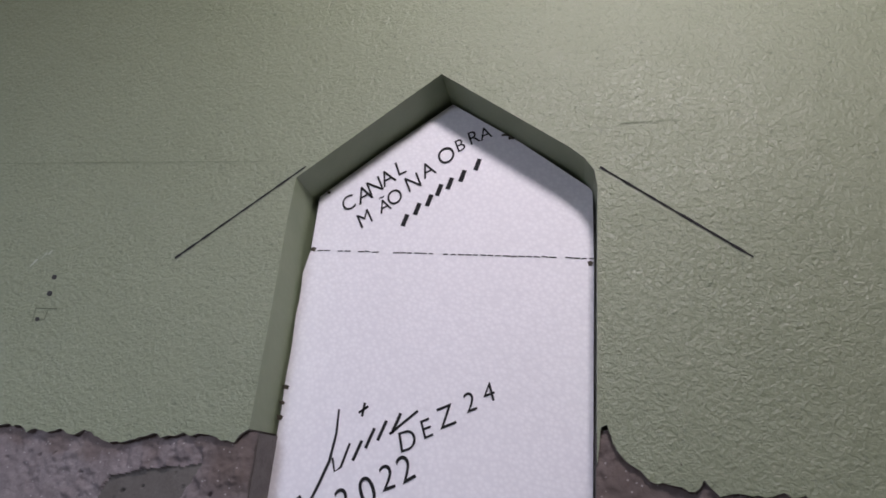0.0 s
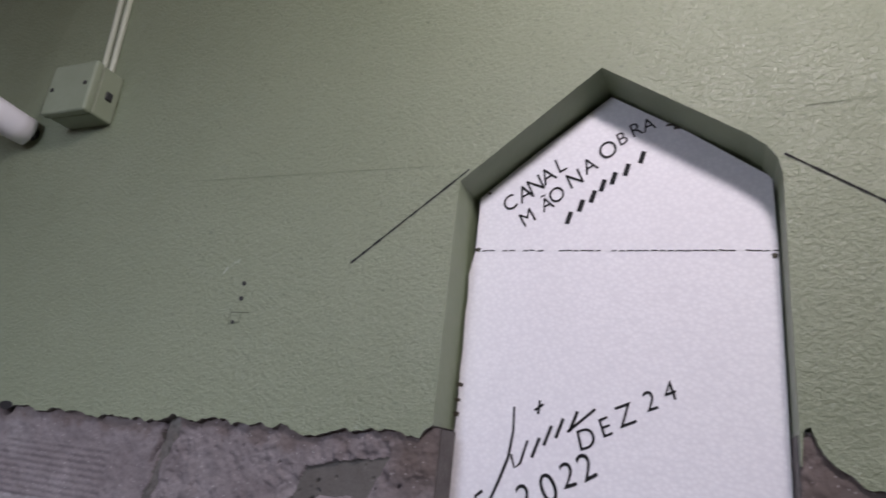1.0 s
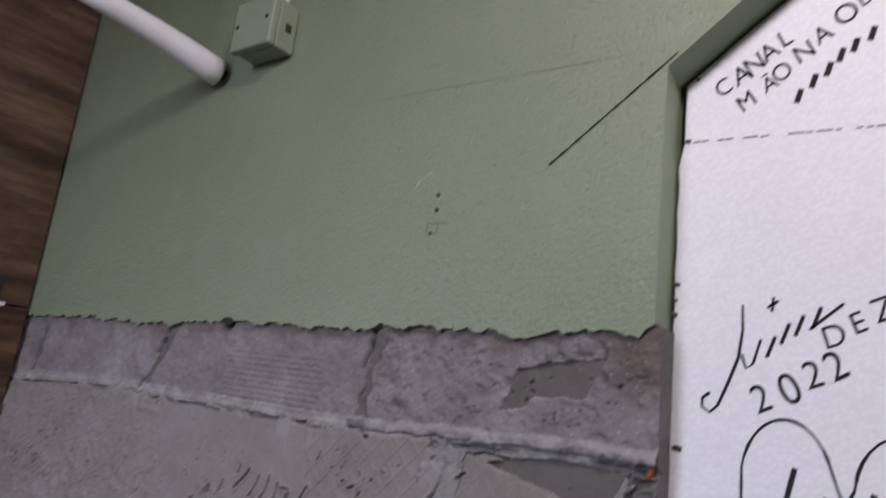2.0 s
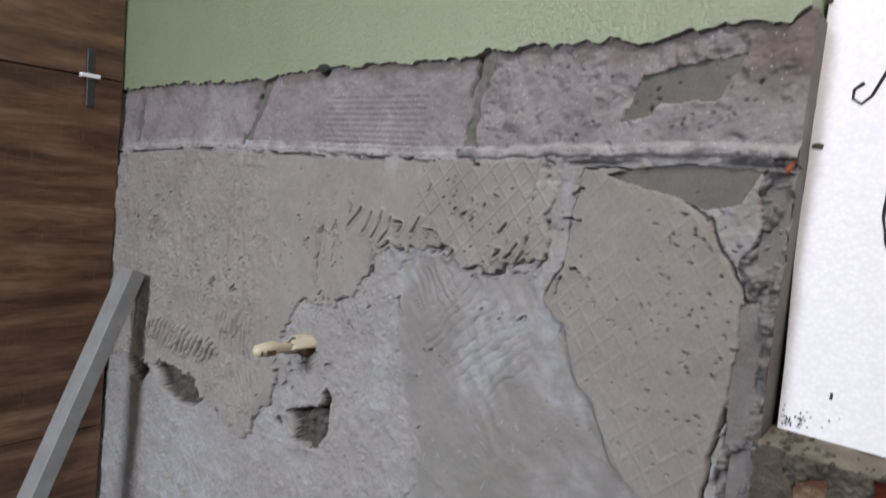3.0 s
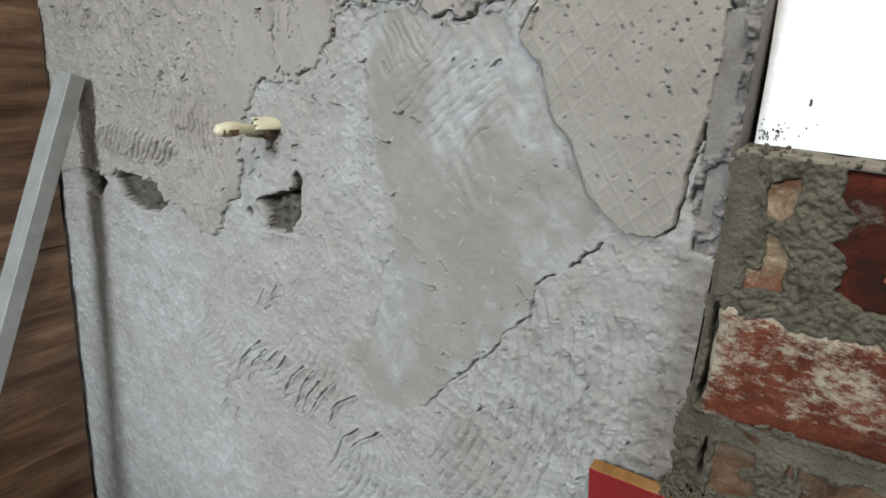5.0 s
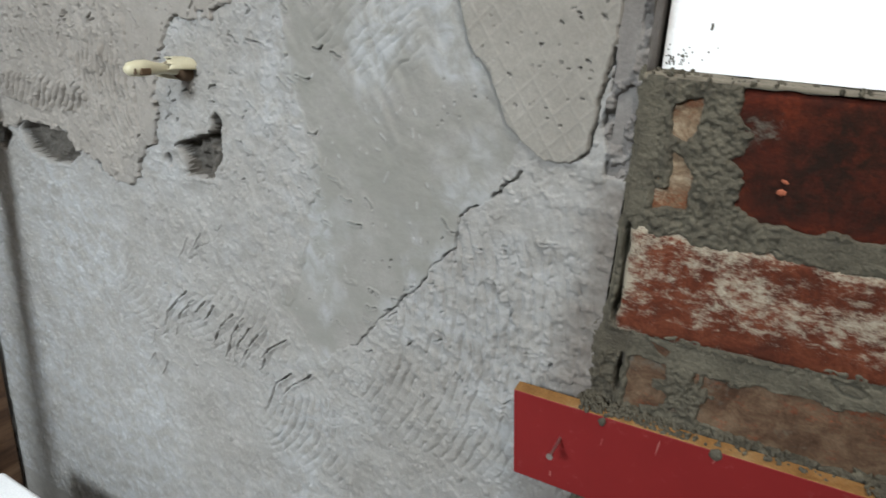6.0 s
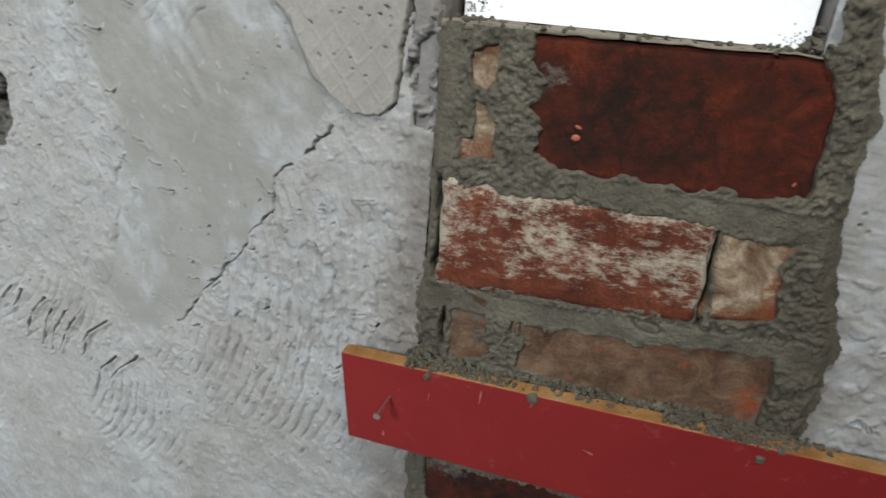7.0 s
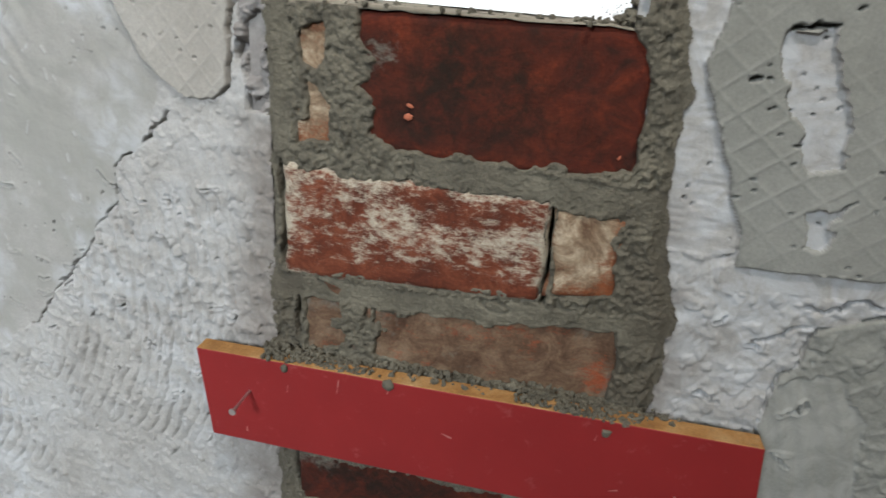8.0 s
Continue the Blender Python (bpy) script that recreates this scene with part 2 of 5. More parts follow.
def foam_material():
    m, t, b = material("white_foam", 0.7)
    v = coords(t)
    cells = t.nodes.new("ShaderNodeTexVoronoi")
    cells.inputs["Scale"].default_value = 260
    t.links.new(v, cells.inputs["Vector"])
    col = ramp(t, cells.outputs["Distance"], [(0.2, (0.82, 0.82, 0.83)), (0.7, (0.76, 0.76, 0.775))])
    col = mix(t, ramp(t, tex(t, v, 30, 5, 0.6), [(0.45, grey(0.0)), (0.8, grey(0.25))]), col, (0.70, 0.70, 0.71))
    t.links.new(col, b.inputs["Base Color"])
    n1 = bump(t, b, cells.outputs["Distance"], 0.16, 0.0010)
    bump(t, b, tex(t, v, 45, 4), 0.2, 0.003, n1)
    return m


M_FOAM = foam_material()


def wood_tile_material():
    m, t, b = material("wood_look_tile", 0.4)
    v = coords(t, (1, 1.2, 10))
    w = coords(t, (1, 3, 70))
    base = ramp(t, tex(t, v, 3.4, 8, 0.66, 0.35), [(0.28, (0.030, 0.014, 0.0075)), (0.43, (0.078, 0.039, 0.021)), (0.57, (0.140, 0.078, 0.043)), (0.74, (0.22, 0.138, 0.083))])
    base = mix(t, 0.6, base, ramp(t, tex(t, w, 9, 5, 0.6), [(0.3, grey(0.30)), (0.7, grey(0.66))]), "OVERLAY")
    base = mix(t, 0.7, base, ramp(t, tex(t, coords(t, (1, 1, 2.5)), 5, 5, 0.65, 0.5), [(0.32, grey(0.25)), (0.62, grey(0.58))]), "OVERLAY")
    cut = coords(t, (1, 90, 10))
    base = mix(t, ramp(t, tex(t, cut, 3, 3, 0.5), [(0.60, grey(0.0)), (0.72, grey(0.30))]), base, (0.15, 0.095, 0.06))
    t.links.new(base, b.inputs["Base Color"])
    bump(t, b, tex(t, w, 9, 5, 0.6), 0.3, 0.0012)
    return m


M_WOOD = wood_tile_material()


def brick_material(name, stops, film, amount, rough=0.85, rim=0.0, patina=(0.012, 0.008, 0.0055), blot=26):
    """Old clay brick: baked tones, a flaking film, a dark patina and smeared mortar where the piece carries them."""
    m, t, b = material(name, rough)
    b.inputs["Specular IOR Level"].default_value = 0.2
    v = coords(t)
    col = ramp(t, tex(t, v, blot, 8, 0.72, 0.6), stops)
    streak = coords(t, (0.6, 1, 1.3))
    both = t.nodes.new("ShaderNodeMath")
    both.operation = "ADD"
    t.links.new(tex(t, streak, 130, 10, 0.86, 0.2), both.inputs[0])
    wide = t.nodes.new("ShaderNodeMath")
    wide.operation = "MULTIPLY_ADD"
    wide.inputs[1].default_value, wide.inputs[2].default_value = 0.34, -0.17
    t.links.new(tex(t, v, 17, 3, 0.5), wide.inputs[0])
    t.links.new(wide.outputs[0], both.inputs[1])
    worn = t.nodes.new("ShaderNodeMath")
    worn.operation = "MULTIPLY_ADD"
    worn.inputs[1].default_value = rim
    t.links.new(attribute(t, "rim"), worn.inputs[0])
    t.links.new(both.outputs[0], worn.inputs[2])
    wash = t.nodes.new("ShaderNodeMath")
    wash.operation = "ADD"
    t.links.new(worn.outputs[0], wash.inputs[0])
    t.links.new(attribute(t, "wash"), wash.inputs[1])
    both = wash
    col = mix(t, ramp(t, both.outputs[0], [(0.545 - amount, grey(0.0)), (0.60 - amount, grey(0.45)), (0.68 - amount, grey(0.95))]), col, film)
    heart = t.nodes.new("ShaderNodeMath")
    heart.operation = "MULTIPLY"
    t.links.new(attribute(t, "heart"), heart.inputs[0])
    t.links.new(ramp(t, tex(t, v, 70, 8, 0.75, 0.5), [(0.36, grey(0.15)), (0.58, grey(1.0))]), heart.inputs[1])
    col = mix(t, heart.outputs[0], col, patina)
    smear = t.nodes.new("ShaderNodeMath")
    smear.operation = "ADD"
    t.links.new(attribute(t, "smear"), smear.inputs[0])
    t.links.new(tex(t, v, 60, 8, 0.72, 0.5), smear.inputs[1])
    col = mix(t, ramp(t, smear.outputs[0], [(0.74, grey(0.0)), (0.92, grey(0.9))]), col, (0.105, 0.095, 0.076))
    fine = tex(t, v, 380, 3, 0.6)
    col = mix(t, 0.5, col, ramp(t, fine, [(0.3, grey(0.34)), (0.7, grey(0.66))]), "OVERLAY")
    t.links.new(col, b.inputs["Base Color"])
    n1 = bump(t, b, fine, 0.5, 0.0007)
    bump(t, b, tex(t, v, 110, 8, 0.72), 0.9, 0.0026, n1)
    return m


M_BRICK_DARK = brick_material("dark_red_brick", [(0.34, (0.018, 0.0062, 0.0036)), (0.5, (0.0491, 0.0085, 0.0036)), (0.68, (0.0983, 0.0163, 0.0057))], (0.0164, 0.0078, 0.005), -0.04, 0.9, 0.0, (0.0107, 0.0053, 0.003), 34)
M_BRICK_LIMED = brick_material("limewashed_brick", [(0.3, (0.0345, 0.009, 0.0048)), (0.5, (0.0805, 0.0193, 0.0083)), (0.70, (0.1379, 0.0418, 0.0193))], (0.3064, 0.2686, 0.2065), 0.022, 0.85, 0.17, (0.0383, 0.0165, 0.0103), 40)
M_BRICK_PALE = brick_material("pale_brick", [(0.36, (0.0733, 0.0397, 0.0219)), (0.5, (0.1668, 0.1161, 0.0738)), (0.62, (0.293, 0.2329, 0.1641))], (0.1262, 0.0366, 0.0123), -0.07, 0.9, 0.17, (0.0651, 0.0382, 0.0239), 40)
M_BRICK_SMEARED = brick_material("mortar_smeared_brick", [(0.34, (0.0456, 0.0228, 0.0131)), (0.5, (0.0893, 0.0528, 0.0315)), (0.66, (0.1459, 0.0986, 0.0631))], (0.1733, 0.0396, 0.0146), -0.025, 0.9, 0.0, (0.0456, 0.0264, 0.017), 40)


def board_material():
    m, t, b = material("red_painted_board", 0.62)
    b.inputs["Specular IOR Level"].default_value = 0.25
    v = coords(t)
    col = ramp(t, tex(t, v, 7, 5, 0.6), [(0.3, (0.1232, 0.0059, 0.0061)), (0.7, (0.1518, 0.0081, 0.0081))])
    grain = coords(t, (1, 1, 9))
    col = mix(t, ramp(t, tex(t, v, 55, 6, 0.7, 0.3), [(0.60, grey(0.0)), (0.76, grey(0.45))]), col, (0.24, 0.075, 0.07))
    t.links.new(col, b.inputs["Base Color"])
    bump(t, b, tex(t, grain, 40, 5), 0.15, 0.001)
    return m


M_RED = board_material()
M_RAW = brick_material("raw_wood_edge", [(0.3, (0.1445, 0.0638, 0.0187)), (0.5, (0.2295, 0.1148, 0.0374)), (0.75, (0.289, 0.1827, 0.085))], (0.1105, 0.085, 0.0638), -0.02)


def alu_material():
    m, t, b = material("dull_aluminium", 0.6, 0.25)
    v = coords(t, (1, 1, 1))
    col = ramp(t, tex(t, v, 30, 5, 0.65), [(0.3, (0.19, 0.192, 0.185)), (0.7, (0.26, 0.262, 0.252))])
    t.links.new(col, b.inputs["Base Color"])
    bump(t, b, tex(t, v, 150, 4), 0.2, 0.0006)
    return m


M_ALU = alu_material()

glow, glow_tree, glow_b = material("lit_bulb")
glow_b.inputs["Emission Color"].default_value = (1.0, 0.93, 0.84, 1)
glow_b.inputs["Emission Strength"].default_value = 6
skyglow, skyglow_tree, skyglow_b = material("bright_sky")
skyglow_b.inputs["Emission Color"].default_value = (0.80, 0.90, 1.0, 1)
skyglow_b.inputs["Emission Strength"].default_value = 3

# ================= the back wall =================
wall_back = tagged(new("wall_back"), "green painted plaster wall chiselled bare in its lower half", "wall", kind="structure")

SIDE_X = -1.225        # the wood-clad wall's face at the corner
APEX_Z = 1.751
COAT_Y, BARE_Y = -0.002, 0.003


def ragged(points, layer, amp=0.0035, step=0.004):
    """A broken edge through points: small teeth along it."""
    out = []
    for (ax, az), (bx, bz) in zip(points, points[1:]):
        n = max(1, int(math.hypot(bx - ax, bz - az) / step))
        for k in range(n):
            s = k / n
            x, z = ax + s * (bx - ax), az + s * (bz - az)
            w = 0.0 if (k == 0 and (ax, az) == points[0]) else 1.0
            out.append((x, z + w * amp * float(fbm(np.array(x), np.array(z), 0.014, layer, 3, 0.7))))
    return out + [points[-1]]


EDGE_LEFT = [(-1.32, 1.375), (-0.955, 1.381), (-0.803, 1.379), (-0.69, 1.390), (-0.577, 1.391), (-0.469, 1.389), (-0.392, 1.397), (-0.334, 1.398),
             (-0.281, 1.394), (-0.249, 1.396), (-0.201, 1.402), (-0.166, 1.403), (-0.147, 1.398), (-0.139, 1.410), (-0.133, 1.411)]
EDGE_RIGHT = [(0.146, 1.406), (0.149, 1.432), (0.153, 1.434), (0.160, 1.414), (0.183, 1.397), (0.213, 1.393), (0.219, 1.402), (0.229, 1.395), (0.30, 1.392), (0.45, 1.398), (1.3, 1.39)]
OPENING = [(-0.133, 1.60), (-0.132, 1.642), (0.0, APEX_Z), (0.122, 1.668), (0.135, 1.657), (0.143, 1.645), (0.146, 1.63)]
coat = ragged(EDGE_LEFT, 1) + OPENING + ragged(EDGE_RIGHT, 4) + [(1.3, 2.7), (-1.32, 2.7)]
bm = prism(coat, COAT_Y, 0.14)
for f in bm.faces:
    c = f.calc_center_median()
    n = f.normal
    if abs(n.y) < 0.3 and -0.2 < c.x < 0.2 and c.z < 1.76:
        f.material_index = 1 if c.z > 1.415 else 2
    elif abs(n.y) < 0.3:
        f.material_index = 2
part("plaster_coat", bm, [M_GREEN, M_REVEAL, M_CEMENT], wall_back, "sage green paint on rough plaster with a broken lower edge")

# ---- relief of the bare wall ----
JOINT = [(-1.32, 1.262), (-1.10, 1.275), (-0.987, 1.282), (-0.774, 1.283), (-0.428, 1.285), (-0.344, 1.291), (-0.237, 1.295), (-0.125, 1.298)]
PAD = [(-0.328, 1.156), (-0.303, 1.128), (-0.292, 1.092), (-0.261, 1.056), (-0.245, 1.025), (-0.232, 1.010), (-0.206, 0.994), (-0.180, 0.996), (-0.166, 1.010), (-0.161, 1.035), (-0.158, 1.080),
       (-0.150, 1.125), (-0.146, 1.158), (-0.149, 1.184), (-0.186, 1.250), (-0.225, 1.268), (-0.250, 1.283), (-0.300, 1.283), (-0.308, 1.242), (-0.312, 1.19)]
COAT_LOW = [(-1.32, 1.262), (-1.10, 1.275), (-0.987, 1.282), (-0.774, 1.283), (-0.428, 1.285), (-0.335, 1.290), (-0.330, 1.24), (-0.338, 1.188), (-0.367, 1.179), (-0.399, 1.166), (-0.453, 1.185), (-0.541, 1.181), (-0.562, 1.170), (-0.565, 1.155), (-0.573, 1.136), (-0.585, 1.123), (-0.596, 1.110), (-0.618, 1.104), (-0.634, 1.091), (-0.642, 1.092), (-0.638, 1.102), (-0.651, 1.106), (-0.657, 1.082), (-0.673, 1.089), (-0.696, 1.095), (-0.703, 1.088), (-0.712, 1.059), (-0.719, 1.044),
             (-0.745, 0.985), (-0.731, 0.962), (-0.76, 0.92), (-0.792, 0.868), (-0.842, 0.859), (-0.913, 0.885), (-0.939, 0.918),
            (-1.054, 0.915), (-1.12, 0.900), (-1.176, 0.888), (-1.32, 0.885)]
SMOOTH = [(-0.516, 1.168), (-0.453, 1.183), (-0.399, 1.160), (-0.338, 1.186), (-0.324, 1.156), (-0.300, 1.128), (-0.289, 1.092), (-0.258, 1.056), (-0.229, 1.005), (-0.249, 0.950), (-0.285, 0.923), (-0.291, 0.891),
          (-0.332, 0.830), (-0.366, 0.792), (-0.417, 0.729), (-0.469, 0.690), (-0.520, 0.745), (-0.492, 0.820), (-0.487, 0.880), (-0.462, 0.945), (-0.512, 1.040), (-0.519, 1.105)]
CRACK = [(-0.225, 0.978), (-0.249, 0.950), (-0.285, 0.923), (-0.291, 0.891), (-0.332, 0.830), (-0.366, 0.792), (-0.417, 0.729)]
PATCH_A = [(-0.256, 1.365), (-0.174, 1.382), (-0.191, 1.343), (-0.238, 1.341), (-0.247, 1.330), (-0.272, 1.324)]
PATCH_B = [(-0.278, 1.278), (-0.232, 1.291), (-0.150, 1.290), (-0.165, 1.262), (-0.193, 1.255), (-0.219, 1.265), (-0.246, 1.268)]
HOLE_A = [(-0.702, 0.935), (-0.668, 0.948), (-0.640, 0.955), (-0.628, 0.985), (-0.618, 0.975), (-0.620, 0.930), (-0.640, 0.897), (-0.688, 0.893)]
HOLE_B = [(-1.065, 0.900), (-1.050, 0.919), (-0.990, 0.916), (-0.940, 0.912), (-0.918, 0.885), (-0.950, 0.864), (-1.000, 0.857), (-1.055, 0.868)]
HOLE_C = [(-1.180, 0.900), (-1.120, 0.906), (-1.092, 0.892), (-1.115, 0.858), (-1.168, 0.860)]
RIGHT_PAD = [(0.196, 1.30), (0.200, 1.104), (0.193, 1.064), (0.216, 1.011), (0.244, 0.948), (0.247, 0.924), (0.345, 0.930), (0.46, 0.94), (0.46, 1.30)]
SCRAPE_A = [(0.238, 1.092), (0.268, 1.092), (0.284, 1.050), (0.297, 1.007), (0.277, 1.002), (0.262, 1.03), (0.246, 1.050)]
SCRAPE_B = [(0.284, 0.972), (0.306, 0.980), (0.300, 0.966), (0.297, 0.944), (0.287, 0.944)]

TEARS_COAT = [[(-0.588, 1.221), (-0.601, 1.206), (-0.611, 1.195)], [(-0.569, 1.216), (-0.575, 1.202), (-0.584, 1.191)], [(-0.552, 1.219), (-0.558, 1.202), (-0.568, 1.187)], [(-0.538, 1.213), (-0.541, 1.198), (-0.554, 1.182)], [(-0.531, 1.210), (-0.520, 1.209), (-0.526, 1.197)], [(-0.492, 1.218), (-0.499, 1.208), (-0.506, 1.199)], [(-0.537, 1.186), (-0.547, 1.178)]]
TEARS_EDGE = [[(-0.364, 1.205), (-0.370, 1.195), (-0.378, 1.188)], [(-0.353, 1.214), (-0.356, 1.197), (-0.367, 1.179)], [(-0.337, 1.190), (-0.342, 1.179)], [(-0.384, 1.196), (-0.391, 1.187)], [(-0.668, 1.187), (-0.667, 1.155), (-0.665, 1.125), (-0.660, 1.116)], [(-0.651, 1.185), (-0.649, 1.170), (-0.652, 1.152)], [(-0.734, 1.160), (-0.736, 1.142), (-0.734, 1.129)], [(-0.564, 1.173), (-0.566, 1.155)], [(-0.442, 1.188), (-0.452, 1.178), (-0.457, 1.181)]]
TEARS_ARC = [[(-0.713, 0.719), (-0.759, 0.674), (-0.774, 0.630)], [(-0.699, 0.709), (-0.732, 0.675), (-0.745, 0.639)], [(-0.674, 0.715), (-0.695, 0.691)], [(-0.654, 0.715), (-0.680, 0.683)], [(-0.621, 0.710), (-0.649, 0.682), (-0.664, 0.649)], [(-0.603, 0.710), (-0.628, 0.673), (-0.640, 0.637)], [(-0.592, 0.697), (-0.619, 0.659), (-0.626, 0.632)]]
TEARS_LOW = [[(-0.561, 0.712), (-0.594, 0.670), (-0.610, 0.636)], [(-0.557, 0.678), (-0.574, 0.639)], [(-0.524, 0.702), (-0.555, 0.681), (-0.571, 0.659)], [(-0.788, 0.637), (-0.802, 0.604)], [(-0.770, 0.585), (-0.787, 0.552)], [(-0.798, 0.589), (-0.820, 0.558)], [(-0.666, 0.826), (-0.696, 0.780)], [(-0.701, 0.802), (-0.720, 0.768), (-0.724, 0.740)], [(-0.483, 0.665), (-0.528, 0.625), (-0.541, 0.602)], [(-0.520, 0.652), (-0.550, 0.625), (-0.558, 0.597)]]
STRIP = [(-0.152, 1.184), (-0.139, 1.183), (-0.135, 1.142), (-0.135, 1.098), (-0.136, 1.076), (-0.152, 1.073), (-0.155, 1.113), (-0.15, 1.153)]
RIGHT_LOW = [(0.298, 0.82), (0.299, 0.837), (0.306, 0.851), (0.31, 0.86), (0.313, 0.887), (0.331, 0.894), (0.341, 0.9), (0.353, 0.905), (0.46, 0.905), (0.46, 0.5), (0.288, 0.5)]
BAND = [(0.298, 0.82), (0.307, 0.842), (0.339, 0.853), (0.349, 0.833), (0.37, 0.811), (0.373, 0.782), (0.382, 0.745), (0.382, 0.5), (0.288, 0.5)]


def relief(x, z):
    """Height of the bare wall towards the room, the lime film on it, and the region that each place belongs to."""
    wx = x + 0.004 * fbm(x, z, 0.020, 1, 3) + 0.0015 * vnoise(x, z, 0.005, 9)
    wz = z + 0.004 * fbm(x, z, 0.020, 5, 3) + 0.0015 * vnoise(x, z, 0.005, 10)
    h = 0.0013 * fbm(x, z, 0.09, 2, 4) + 0.0009 * fbm(x, z, 0.016, 6, 4)
    region = np.zeros(x.shape, int)
    damp, stain = np.zeros(x.shape), np.zeros(x.shape)
    lime = np.clip(0.45 + 0.5 * fbm(x, z, 0.10, 3, 4), 0, 1)
    zj = np.interp(x, [p[0] for p in JOINT], [p[1] for p in JOINT]) + 0.0015 * vnoise(x, z * 0, 0.02, 4)
    right = x > 0

    # rough scaly face of the lower render
    low = ~inside(SMOOTH, wx, wz) & ~inside(PAD, wx, wz) & ~inside(RIGHT_PAD, wx, wz) & ~(inside(COAT_LOW, wx, wz) & (x > -0.78))
    h = np.where(low, h, 0.35 * h)
    scale = (1 - np.abs(vnoise(x * 1.15 + 0.3 * z, z * 0.85, 0.017, 8))) ** 2.5
    torn = step01(vnoise(x * 1.3, z * 0.8, 0.011, 4) + 0.5 * vnoise(x, z, 0.004, 11), 0.30, 0.46)
    h += np.where(low, 0.0016 * scale * (0.4 + 0.6 * step01(vnoise(x, z, 0.07, 14), -0.3, 0.4)) + 0.0010 * np.abs(fbm(x * 1.4, z, 0.012, 9, 3, 0.6)) + 0.0015 * torn, 0)
    lime = 0.7 * lime + 0.4 * step01(-x, 0.62, 1.05) * step01(1.0 - z, 0.05, 0.35)

    # thinset coat
    tx, tz = x + 1.9 * (wx - x), z + 1.9 * (wz - z)
    inc = inside(COAT_LOW, tx, tz) & ~right
    edge = distance(COAT_LOW, tx, tz, True)
    h += np.where(inc, 0.0042 * step01(edge, 0.0, 0.0016), 0)
    h -= np.where(~inc & ~right, 0.012 * step01(0.0026 - edge, 0, 0.0014) * (vnoise(x, z, 0.02, 12) > 0.0), 0)
    region[inc] = 1
    lime = np.where(inc, 0.25 * lime * step01(vnoise(x, z, 0.06, 5), -0.2, 0.8), lime)
    h += np.where(inc, (0.0007 * fbm(x * 1.6, z * 0.7, 0.018, 11, 3) + 0.0007 * vnoise(x, z * 0.12, 0.007, 3) + 0.0020 * step01(vnoise(x * 1.9, z * 0.6, 0.013, 4) + 0.4 * vnoise(x, z, 0.005, 6), 0.40, 0.52)) * step01(-x, 0.70, 0.85) * step01(1.215 - z, 0, 0.03), 0)

    # smoothed area with trowel strokes
    ins = inside(SMOOTH, wx, wz)
    soft = distance(SMOOTH, wx, wz, True)
    damp = np.where(~right, step01(np.where(ins, soft, -soft) + np.where(x > -0.40, 0.002, 0.030) * fbm(x, z, 0.06, 8, 4), np.where(x > -0.40, -0.002, -0.022), np.where(x > -0.40, 0.004, 0.022)), 0)
    u = x * 0.83 + z * 0.55
    h += np.where(ins, -0.0006 + 0.0016 * vnoise(u, (z - x) * 0.16, 0.008, 3) * step01(z + 0.12 * vnoise(x, z, 0.04, 2), 0.98, 1.14) + 0.0007 * fbm(x, z, 0.02, 7, 4) * step01(z, 0.8, 1.0) + 0.0004 * vnoise(x, z, 0.03, 2), 0)
    lime = np.where(ins, np.clip(1.1 * fbm(u, (z - x) * 0.45, 0.05, 6, 4) + 0.25 * step01(z, 0.95, 1.15) - 0.02, 0, 0.9), lime)
    damp = damp * np.clip(0.7 + 0.45 * fbm(x, z, 0.03, 9, 3), 0.2, 1)

    # imprinted pads
    for poly, tall, reg, sgn in ((PAD, 0.0042, 2, ~right), (RIGHT_PAD, 0.005, 4, right), (RIGHT_LOW, 0.0026, 4, right)):
        bx, bz = x + 0.6 * (wx - x) - 0.0009 * vnoise(x, z, 0.005, 9), z + 0.6 * (wz - z) - 0.0009 * vnoise(x, z, 0.005, 10)
        inp = inside(poly, bx, bz) & sgn
        e = distance(poly, bx, bz, True)
        h += np.where(inp, tall * step01(e, 0.0, 0.0014), 0)
        h -= np.where(~inp & sgn, 0.013 * step01(0.0019 - e, 0, 0.0010) * (vnoise(x, z, 0.03, 13) > -0.25), 0)
        region[inp] = reg
        d1, d2 = (x * 0.80 + z * 0.60) / 0.0185, (x * 0.72 - z * 0.70) / 0.0185
        if reg != 2:
            d1, d2 = (x * 0.62 + z * 0.78) / 0.021, (x * 0.66 - z * 0.75) / 0.021
        rib = np.maximum(step01(np.abs(np.abs(d1 % 1 - 0.5)), 0.40, 0.5), step01(np.abs(np.abs(d2 % 1 - 0.5)), 0.40, 0.5))
        fade = np.clip(0.75 + 0.6 * vnoise(x, z, 0.05, 7), 0.25, 1)
        h += np.where(inp, 0.0007 * rib * fade, 0)
        lime = np.where(inp, 0.25 * rib * fade + 0.12 * np.clip(vnoise(x, z, 0.05, 4), 0, 1), lime)
    band = inside(BAND, wx, wz) & right
    h = np.where(band, 0.0016 + 0.0007 * np.sin((x + 0.18 * (z - 0.75) + 1.5 * (z - 0.72) ** 2) / 0.0155 * 2 * math.pi) + 0.0004 * vnoise(x, z * 0.2, 0.006, 3), h)
    lime = np.where(band, 0.9, lime)
    # clean limed strip and ledge beside that pad
    clean = right & (region == 0) & (z < 1.33)
    lime = np.where(clean, np.clip(1.05 - 0.25 * step01(0.90 - z, 0, 0.05) + 0.35 * vnoise(x, z, 0.03, 4), 0, 1), lime)
    h = np.where(clean & (z > 0.93), 0.0005 * vnoise(x * 0.25, z, 0.003, 5) + 0.0004 * vnoise(x, z, 0.01, 3), h)
